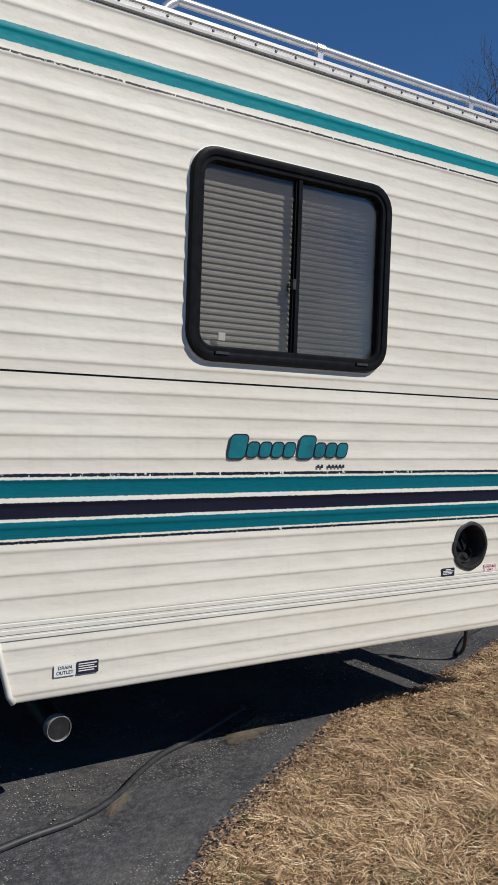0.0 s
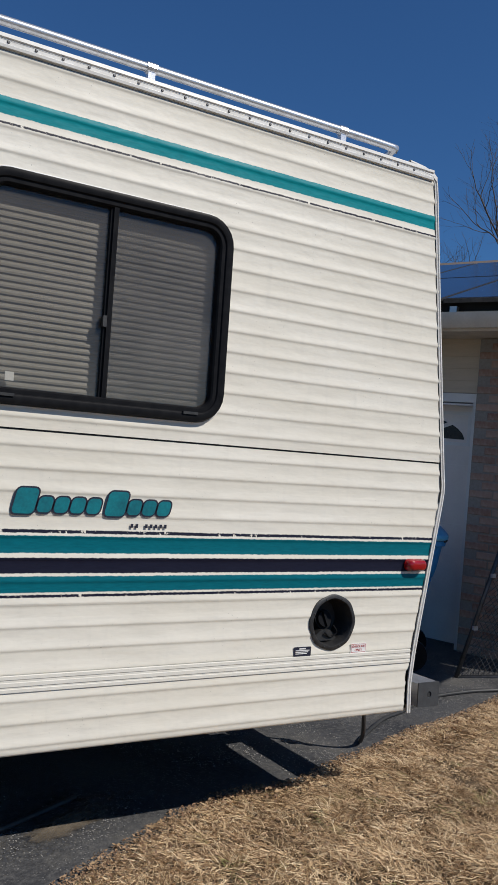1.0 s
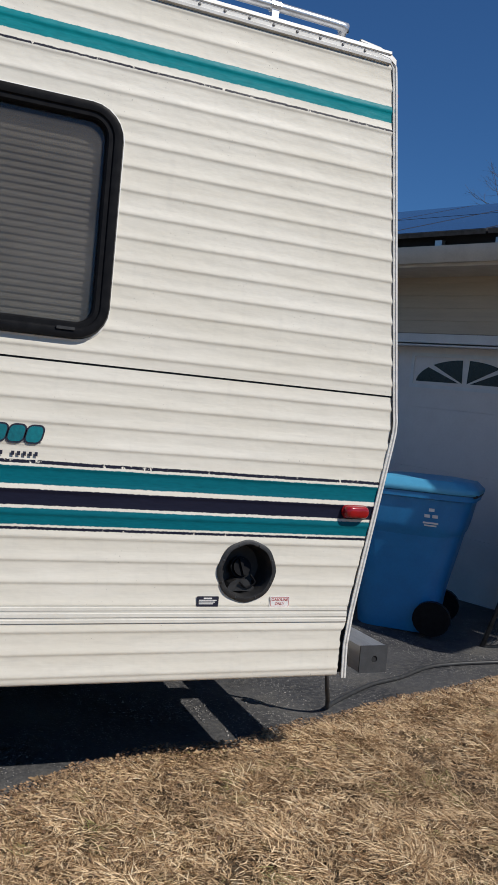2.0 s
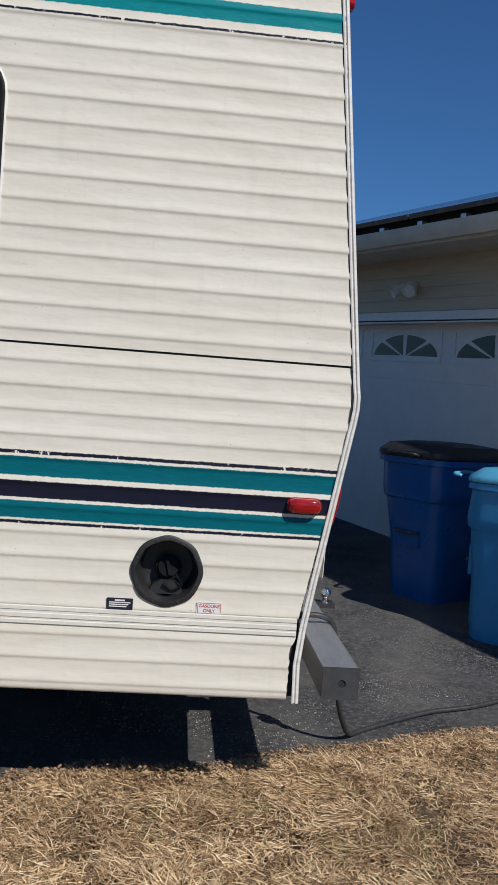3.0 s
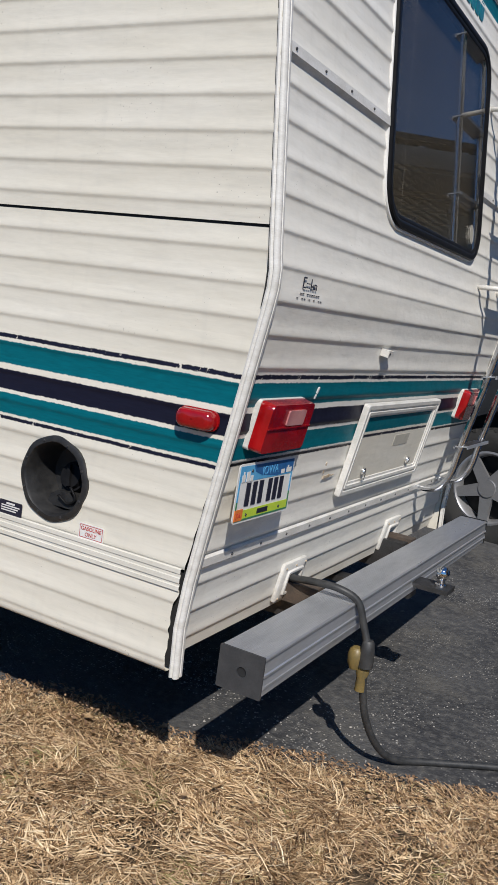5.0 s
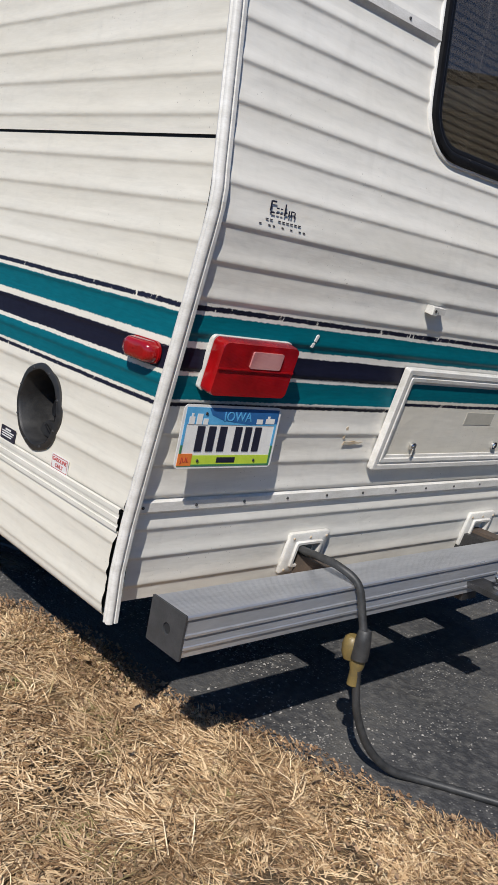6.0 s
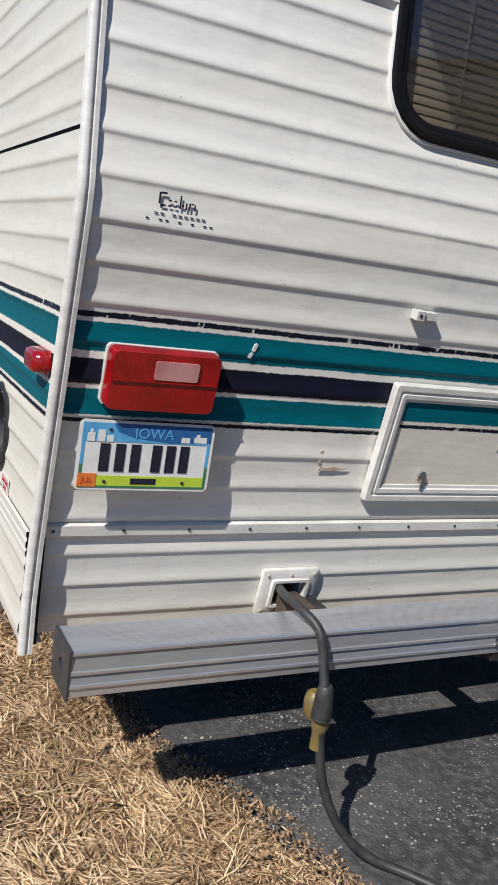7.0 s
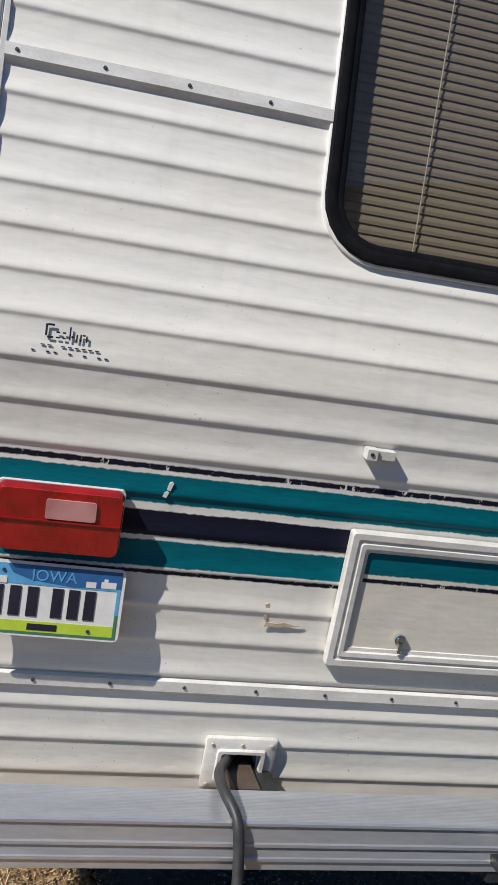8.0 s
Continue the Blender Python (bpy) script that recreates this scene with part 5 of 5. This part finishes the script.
part("bonnet", loops(bmesh.new(), rows, closed=False), M_CARDARK, car, "charcoal bonnet", smooth=50)
bm = bmesh.new()
cab = lambda x, top: [(x, 0.12, 1.18), (x, 0.26, top - 0.05), (x, 0.36, top), (x, 0.92, top + 0.03), (x, 1.48, top), (x, 1.58, top - 0.05), (x, 1.72, 1.18)]
loops(bm, [cab(-0.72, 1.24), cab(-1.25, 1.74), cab(-1.5, 1.80), cab(-3.1, 1.82), cab(-3.45, 1.70), cab(-3.55, 1.2)], cap=True)
part("cabin", bm, M_PANE, car, "dark glazed cabin", smooth=30)
part("cabin_roof", boxes((-3.2, -1.4, 0.34, 1.5, 1.82, 1.87)), M_CARDARK, car, bevel=0.02)
bump_front = part("front_bumper", nose_skin(NOSE[10:], lambda x: max(arch(x), 0.40 if x < 0.6 else 0.36), lambda x: 0.862, 0.030, 0.010), M_CARGREY, car, "pale grey scuffed front bumper", smooth=50)
part("nose_core", boxes((-0.9, 0.62, 0.16, 1.68, 0.50, 1.10), (-0.9, -0.5, 0.03, 1.81, 0.46, 1.15)), M_DARK, car)
part("grille", boxes((0.74, 0.795, 0.55, 1.29, 0.865, 1.02)), M_PLASTIC, car, bevel=0.01)
fog = Matrix.Translation((0.735, 0.165, 0.56)) @ pose(0, 0, 0, 90, 0, 55)
bm = bmesh.new()
loops(bm, [at_z(disc(0, 0, r, 18), z) for r, z in ((0.040, 0.0), (0.040, 0.010), (0.034, 0.010), (0.031, -0.004), (0.001, -0.004))], fog)
part("fog_lamp", bm, M_DARK, bump_front, smooth=40)
M_LAMP = plain("lamp_chrome", (0.60, 0.61, 0.62), (0.46, 0.47, 0.48), 0.07, 0.8, scale=60)
for side in (1, -1):
    hl = part("headlight", nose_skin(NOSE[12:17], lambda x: 0.870, lambda x: shoulder(x) - 0.012, 0.022, 0.03, (side,)), M_LAMP, car, "clear headlight with an amber corner", smooth=50)
    part("corner_lamp", nose_skin(NOSE[11:13], lambda x: 0.870 + 1.6 * max(0.0, 0.48 - x), lambda x: shoulder(x) - 0.010, 0.024, 0.03, (side,)), M_AMBER, hl, "amber corner lamp", smooth=50)
# wheel arches; near-black discs paint the shade inside them and behind the spokes
for x in (0.0, -2.65):
    part("arch_shade", prism(bmesh.new(), [(x + 0.44 * math.cos(2 * math.pi * k / 24), 0.36 + 0.44 * math.sin(2 * math.pi * k / 24)) for k in range(24)], 0.20, 0.26, Matrix(((1, 0, 0, 0), (0, 0, 1, 0), (0, 1, 0, 0), (0, 0, 0, 1)))), M_DARK, car)
    wh = part("wheel", loops(bmesh.new(), [[(x + r * math.cos(a), y, 0.34 + r * math.sin(a)) for a in [2 * math.pi * k / 40 for k in range(40)]] for r, y in ((0.235, 0.02), (0.245, -0.03), (0.30, -0.055), (0.35, -0.055), (0.382, -0.04), (0.392, -0.01), (0.392, 0.16), (0.36, 0.19))]), M_TYRE, car, "black off-road tyre", smooth=45)
    bm = bmesh.new()
    for k in range(64):
        a = 2 * math.pi * k / 64
        m = Matrix.Translation((x, 0, 0.34)) @ Matrix.Rotation(a, 4, "Y")
        box(bm, 0.376, 0.399, -0.046 + 0.016 * (k % 2), 0.045, -0.011, 0.011, m)
        box(bm, 0.382, 0.399, 0.06, 0.14, -0.011, 0.011, m)
    part("tread", bm, M_TYRE, wh)
    bm = bmesh.new()
    loops(bm, [[(x + r * math.cos(a), y, 0.34 + r * math.sin(a)) for a in [2 * math.pi * k / 40 for k in range(40)]] for r, y in ((0.24, 0.0), (0.245, -0.032), (0.232, -0.036), (0.218, -0.02), (0.21, 0.05))])
    for k in range(5):
        m = Matrix.Translation((x, 0, 0.34)) @ Matrix.Rotation(2 * math.pi * k / 5 + 0.3, 4, "Y")
        prism(bm, [(0.03, -0.045), (0.225, -0.032), (0.225, 0.032), (0.03, 0.045)], 0.0, 0.026, m @ Matrix(((1, 0, 0, 0), (0, 0, -1, 0.0), (0, 1, 0, 0), (0, 0, 0, 1))))
    tube(bm, [(x, 0.03, 0.34), (x, -0.034, 0.34)], 0.06, 20)
    part("rim", bm, M_RIM, wh, "five-spoke alloy rim", smooth=35)
    part("brake_shade", prism(bmesh.new(), [(x + 0.22 * math.cos(2 * math.pi * k / 24), 0.34 + 0.22 * math.sin(2 * math.pi * k / 24)) for k in range(24)], 0.06, 0.08, Matrix(((1, 0, 0, 0), (0, 0, 1, 0), (0, 1, 0, 0), (0, 0, 0, 1)))), M_DARK, wh)
    if x == 0.0:
        wh.matrix_basis = Matrix.Translation((0, 0.07, 0)) @ pose(0, 0, 0, 0, 0, -13) @ Matrix.Translation((0, -0.06, 0))
    far = part("wheel", loops(bmesh.new(), [[(x + r * math.cos(a), y, 0.34 + r * math.sin(a)) for a in [2 * math.pi * k / 30 for k in range(30)]] for r, y in ((0.2, 1.86), (0.36, 1.88), (0.405, 1.84), (0.405, 1.66), (0.2, 1.64))]), M_TYRE, car)

# ---- leaning chain-link panel ----
gate = thing("fence_panel", "dark chain-link fence panel leaning by the house", "fence panel")
A0, B0 = Vector((1.98, 1.80, 0.0)), Vector((3.5, 1.35, 0.02))
A1, B1 = A0 + Vector((0.40, -0.10, 1.25)), B0 + Vector((0.40, -0.10, 1.25))
for a, b in ((A0, A1), (B0, B1), (A0, B0), (A1, B1)):
    part("frame_tube", tube(bmesh.new(), [a, b], 0.017, 8), M_STEEL, gate, smooth=True)
bm = bmesh.new()
n = 34
for k in range(-n, n + 1):
    for s in (1, -1):
        u0, u1 = k / n, k / n + s * 0.72
        pts = []
        for q in range(0, 13):
            v = q / 12
            u = u0 + (u1 - u0) * v
            if 0 <= u <= 1:
                w = (A0 * (1 - u) + B0 * u) * (1 - v) + (A1 * (1 - u) + B1 * u) * v
                pts.append(w)
        if len(pts) > 1:
            tube(bm, [pts[0], pts[-1]], 0.0022, 4, cap=False)
tagged(part("chain_link", bm, M_STEEL, gate, "woven wire mesh"), kind="stuff")
for v in (0.3, 0.62):
    p = A0.lerp(A1, v)
    part("tie_bolt", boxes((p.x - 0.02, p.x + 0.02, p.y - 0.03, p.y - 0.01, p.z - 0.015, p.z + 0.015)), M_ALU, gate, bevel=0.004)

# ---- cord and hose ----
M_CORD = plain("black_cord", (0.020, 0.021, 0.022), (0.05, 0.05, 0.05), 0.5, scale=40, bump=0.1)
cord = thing("power_cord", "thick black power cord with a brass-coloured plug, hanging over the bumper", "power cord", m=Matrix.Translation((0.3, 0.8, 0)))
cord_pts = [(-0.20, 0.675, 0.545), (-0.12, 0.640, 0.552), (-0.03, 0.607, 0.570), (0.050, 0.602, 0.574), (0.110, 0.622, 0.545), (0.138, 0.629, 0.475), (0.160, 0.629, 0.41), (0.162, 0.632, 0.35), (0.162, 0.638, 0.29), (0.178, 0.655, 0.19), (0.212, 0.695, 0.095), (0.255, 0.765, 0.03), (0.33, 0.85, 0.013), (0.52, 0.985, 0.013), (0.71, 1.105, 0.013), (0.95, 1.20, 0.013), (1.3, 1.38, 0.013), (1.75, 1.42, 0.013), (2.1, 1.38, 0.013), (2.6, 1.5, 0.016), (3.4, 1.9, 0.016)]
inv = Matrix.Translation((-0.3, -0.8, 0))
part("cable", tube(bmesh.new(), [inv @ p for p in smooth_path(cord_pts, 7)], 0.0115, 10), M_CORD, cord, smooth=True)
M_PLUG = plain("plug_yellow", (0.22, 0.155, 0.05), (0.13, 0.10, 0.045), 0.45, scale=25)
bm = bmesh.new()
loops(bm, [[inv @ Vector((0.161 + r * math.cos(a), 0.630 + r * math.sin(a), z)) for a in [2 * math.pi * k / 16 for k in range(16)]] for r, z in ((0.014, 0.435), (0.018, 0.43), (0.022, 0.405), (0.024, 0.375), (0.024, 0.352), (0.016, 0.35))], cap=True)
part("socket", bm, M_CORD, cord, "black moulded socket", smooth=40)
bm = bmesh.new()
loops(bm, [[inv @ Vector((0.130 + r * math.cos(a), 0.627 + r * math.sin(a), z)) for a in [2 * math.pi * k / 16 for k in range(16)]] for r, z in ((0.014, 0.405), (0.022, 0.398), (0.026, 0.380), (0.024, 0.355), (0.016, 0.338))], cap=True)
loops(bm, [[inv @ Vector((0.155 + r * math.cos(a), 0.635 + r * math.sin(a), z)) for a in [2 * math.pi * k / 16 for k in range(16)]] for r, z in ((0.020, 0.355), (0.021, 0.33), (0.016, 0.315), (0.0165, 0.272), (0.012, 0.27))], cap=True)
part("plug", bm, M_PLUG, cord, "scuffed yellow-brown plug", smooth=40)
hose = thing("hose", "black hose lying in a curve on the asphalt", "hose", m=Matrix.Translation((-2.3, 0.1, 0)))
part("hose_tube", tube(bmesh.new(), [p - Vector((-2.3, 0.1, 0)) for p in smooth_path([(-3.6, -0.35, 0.013), (-2.80, -0.10, 0.013), (-2.52, -0.04, 0.013), (-2.33, 0.055, 0.013), (-2.15, 0.21, 0.013), (-1.98, 0.33, 0.013), (-1.75, 0.43, 0.013), (-1.4, 0.62, 0.013)], 8)], 0.012, 10), M_CORD, hose, smooth=True)


# ---- dry lawn ----
def straw():
    m = Nodes("dry_grass_blade")
    geo = m.node("ShaderNodeNewGeometry")
    ramp = m.node("ShaderNodeValToRGB")
    e = ramp.color_ramp.elements
    e[0].position, e[0].color = 0.0, (0.12, 0.068, 0.032, 1)
    e[1].position, e[1].color = 1.0, (0.92, 0.78, 0.54, 1)
    for p, c in ((0.22, (0.34, 0.205, 0.10)), (0.55, (0.66, 0.465, 0.265)), (0.95, (0.88, 0.68, 0.43))):
        q = ramp.color_ramp.elements.new(p)
        q.color = (*c, 1)
    m.link(geo.outputs["Random Per Island"], ramp.inputs[0])
    brown = m.step(m.noise(3.1, 5, rough=0.65), 0.46, 0.66, 0, 0.75)
    col = m.mix(brown, ramp.outputs[0], m.mix(geo.outputs["Random Per Island"], (0.15, 0.085, 0.045), (0.46, 0.30, 0.16)))
    shoot = m.math("MULTIPLY", m.step(m.noise(4.3, 4), 0.54, 0.68), m.step(geo.outputs["Random Per Island"], 0.62, 0.60))
    shoot = m.math("MULTIPLY", shoot, m.step(geo.outputs["Random Per Island"], 0.36, 0.38))
    col = m.mix(shoot, col, (0.17, 0.19, 0.055))
    m.set(Base_Color=col, Roughness=0.75, Specular_IOR_Level=0.25)
    return m.mat


def lawn():
    rng = np.random.default_rng(7)
    n = 340000
    x = rng.uniform(-3.3, 2.6, n)
    ey = np.interp(x, [e[0] for e in EDGE], [e[1] for e in EDGE])
    d = rng.uniform(0, 1, n) ** 1.15 * 2.0
    y = ey - d + rng.normal(0, 0.02, n) - 0.03
    keep = y > -1.75
    x, y, d = x[keep], y[keep], d[keep]
    clump = np.array([noise.noise((a * 3.1, b * 3.1, 0)) + 0.5 * noise.noise((a * 9.0, b * 9.0, 2)) for a, b in zip(x, y)])
    keep = rng.uniform(0, 1, len(x)) < 0.80 + 0.7 * clump
    x, y, d, clump = x[keep], y[keep], d[keep], clump[keep]
    n = len(x)
    # tufts comb their blades one way
    comb = np.array([noise.noise((a * 5.0, b * 5.0, 7)) for a, b in zip(x, y)])
    yaw = np.where(rng.uniform(0, 1, n) < 0.55, comb * 7.0 + rng.normal(0, 0.5, n), rng.uniform(0, 2 * np.pi, n))
    rim = np.clip(0.45 + d / 0.25, 0.45, 1.0)
    length = rng.uniform(0.025, 0.095, n) * (0.9 + 0.5 * clump) * rim
    rise = np.clip(rng.normal(0.12, 0.20, n) + 0.24 * clump, 0.02, 1.0)
    width = rng.uniform(0.0009, 0.0023, n)
    base = 0.003 + (0.016 + 0.022 * np.clip(clump, 0, 1)) * rng.uniform(0, 1, n) * rim
    curl = rng.normal(0, 0.28, n)
    verts = np.zeros((n, 6, 3))
    for k, s in enumerate((0.0, 0.5, 1.0)):
        a = yaw + curl * s
        px = x + np.cos(a) * length * s * np.cos(rise)
        py = y + np.sin(a) * length * s * np.cos(rise)
        pz = base + length * np.sin(rise) * (s - 0.45 * s * s) * 1.15
        w = width * (1.0, 0.85, 0.25)[k]
        verts[:, 2 * k] = np.stack((px - np.sin(a) * w, py + np.cos(a) * w, pz), 1)
        verts[:, 2 * k + 1] = np.stack((px + np.sin(a) * w, py - np.cos(a) * w, pz + 0.0008), 1)
    idx = np.arange(n)[:, None] * 6
    faces = np.concatenate([idx + np.array([[0, 1, 3, 2]]), idx + np.array([[2, 3, 5, 4]])]).tolist()
    tagged(raw("dry_grass", verts.reshape(-1, 3).tolist(), faces, straw()), "matted dry straw-coloured grass with green shoots", "grass", kind="stuff")


lawn()


def gravel():
    rng = np.random.default_rng(3)
    verts, faces = [], []
    for k in range(9000):
        x = rng.uniform(-2.6, 2.2)
        y = edge_y(x) + abs(rng.normal(0, 0.75)) + 0.02
        if noise.noise((x * 1.6, y * 1.6, 2)) + 0.6 * noise.noise((x * 5, y * 5, 4)) < rng.uniform(0.0, 0.6):
            continue
        if y > 4:
            continue
        r = rng.uniform(0.0012, 0.0044) * (1.6 if rng.uniform() > 0.95 else 1)
        z = ground_z(x, y) + 0.002
        b = len(verts)
        a0 = rng.uniform(0, 6)
        for q in range(5):
            a = a0 + 2 * math.pi * q / 5
            verts.append((x + r * rng.uniform(0.7, 1.3) * math.cos(a), y + r * rng.uniform(0.7, 1.3) * math.sin(a), z))
        verts.append((x, y, z + r * 0.9))
        faces += [(b + q, b + (q + 1) % 5, b + 5) for q in range(5)]
    tagged(raw("loose_gravel", verts, faces, plain("pale_gravel", (0.40, 0.375, 0.34), (0.17, 0.16, 0.15), 0.85, scale=3)), "loose pale gravel scattered over the asphalt", "gravel", kind="stuff")


gravel()


def sand_wash():
    """Sandy silt washed over the asphalt beside the lawn, thin and blotchy."""
    m = Nodes("washed_sand")
    grain = m.noise(60, 4)
    m.set(Base_Color=m.mix(m.step(grain, 0.35, 0.65), (0.26, 0.21, 0.15), (0.15, 0.125, 0.095)), Roughness=0.95)
    tc = m.node("ShaderNodeTexCoord")
    ball = m.node("ShaderNodeVectorMath", operation="LENGTH")
    m.link(tc.outputs["Object"], ball.inputs[0])
    soft = m.math("ADD", m.step(ball.outputs["Value"], 0.9, 0.25, -0.5, 0.35), m.noise(5, 6, rough=0.7))
    m.set(Alpha=m.step(soft, 0.45, 0.95, 0.0, 0.75))
    m.bump(grain, 0.4, 0.003)
    for x, y, yaw, long, wide in SAND:
        bm = bmesh.new()
        prism(bm, disc(0, 0, 1.0, 40), -0.0005, 0.0005)
        ob = part("sand_wash", bm, m.mat)
        ob.matrix_basis = pose(x, y, ground_z(x, y) + 0.009, 0, 0, yaw) @ Matrix.Diagonal((long, wide, 1, 1))
        tagged(ob, "thin blotchy tan silt washed over the asphalt", "silt", kind="stuff")


SAND = [(-1.50, 0.40, 32, 0.42, 0.16), (-2.33, 0.02, 50, 0.22, 0.06)]
sand_wash()


def litter():
    """Crumbled leaf and straw bits between the blades."""
    rng = np.random.default_rng(21)
    verts, faces = [], []
    for k in range(19000):
        x = rng.uniform(-2.9, 2.3)
        d = abs(rng.normal(0, 0.5 if k % 2 else 0.13))
        y = edge_y(x) - d + 0.05
        if y < -1.7:
            continue
        r = rng.uniform(0.002, 0.0075)
        z = 0.012 + rng.uniform(0, 0.035) if d > 0.07 else 0.004 + rng.uniform(0, 0.01)
        b0 = len(verts)
        a0 = rng.uniform(0, 6)
        nx, ny = rng.normal(0, 0.5, 2)
        for q in range(5):
            a1 = a0 + 2 * math.pi * q / 5
            rx, ry = r * rng.uniform(0.5, 1.4) * math.cos(a1), 0.6 * r * rng.uniform(0.5, 1.4) * math.sin(a1)
            verts.append((x + rx, y + ry, z + rx * nx + ry * ny))
        faces.append(tuple(range(b0, b0 + 5)))
    m = Nodes("leaf_crumbs")
    geo = m.node("ShaderNodeNewGeometry")
    m.set(Base_Color=m.mix(geo.outputs["Random Per Island"], (0.14, 0.075, 0.04), (0.44, 0.29, 0.165)), Roughness=0.8)
    tagged(raw("leaf_litter", verts, faces, m.mat), "crumbled brown leaf litter in the dry grass", "leaf litter", kind="stuff")


litter()

M_LEAF = plain("dead_leaf", (0.30, 0.185, 0.09), (0.42, 0.29, 0.16), 0.7, scale=35, bump=0.3)
rngl = random.Random(11)
for k in range(36):
    x = rngl.uniform(-2.3, 1.6)
    e = edge_y(x)
    y = e - abs(rngl.gauss(0.12, 0.45)) + 0.08
    s = rngl.uniform(0.010, 0.026)
    bm = bmesh.new()
    rows = []
    for i in range(6):
        t = i / 5
        w = s * 0.42 * math.sin(math.pi * (0.06 + 0.9 * t)) * (1 + 0.5 * math.sin(11 * t + 1))
        lift = s * 0.5 * (t - 0.5) ** 2 * 2
        rows.append([(s * 2 * (t - 0.5), q * w, lift + abs(q) * w * 0.55) for q in (-1, -0.5, 0, 0.5, 1)])
    loops(bm, rows, closed=False)
    lf = part("fallen_leaf", bm, M_LEAF, smooth=True)
    tagged(lf, "curled brown dead leaf lying on the dry grass", "leaf", "fallen leaves")
    zz = 0.045 if y < e - 0.03 else 0.008
    lf.matrix_basis = pose(x, y, zz, rngl.uniform(-25, 25), rngl.uniform(-25, 25), rngl.uniform(0, 360))

# ---- bare trees beyond the house ----
M_BARK = plain("grey_bark", (0.10, 0.085, 0.075), (0.06, 0.05, 0.045), 0.9, scale=14, bump=0.4)


def bare_tree(x, y, height, seed):
    rng = random.Random(seed)
    t = thing("bare_tree", "leafless tree with fine grey branches behind the house", "tree", m=Matrix.Translation((x, y, 0)))
    limbs = bmesh.new()

    def grow(p, d, length, r, depth):
        pts, rad = [p], [r]
        for i in range(3):
            d = (d + Vector((rng.gauss(0, 0.16), rng.gauss(0, 0.16), rng.gauss(0.05, 0.10)))).normalized()
            p = p + d * length / 3
            pts.append(p)
            rad.append(r * (1 - 0.11 * (i + 1)))
        tube(limbs, pts, rad, 6 if depth < 3 else 4, cap=False)
        if depth < 6:
            for q in range(2 if depth else 4):
                side = d.orthogonal().normalized()
                side.rotate(Matrix.Rotation(rng.uniform(0, 6.28), 3, d))
                nd = (d + side * rng.uniform(0.45, 0.95)).normalized()
                grow(pts[-1 - (q % 2)] if depth else pts[-1 - (q % 3)], nd, length * rng.uniform(0.60, 0.80), rad[-1] * rng.uniform(0.6, 0.85), depth + 1)
            if depth > 0:
                grow(pts[-1], d, length * 0.7, rad[-1] * 0.9, depth + 1)
    trunk = bmesh.new()
    tube(trunk, [Vector((0, 0, -0.3)), Vector((0.05, 0, height * 0.15)), Vector((0.0, 0.05, height * 0.32))], [0.26, 0.2, 0.16], 12)
    part("trunk", trunk, M_BARK, t, smooth=True)
    grow(Vector((0.0, 0.05, height * 0.31)), Vector((0, 0, 1)), height * 0.24, 0.13, 0)
    tagged(part("crown", limbs, M_BARK, t, "fine bare branches", smooth=True), kind="stuff")


bare_tree(18.9, 16.9, 13.4, 5)
bare_tree(18.4, 20.6, 12.2, 9)
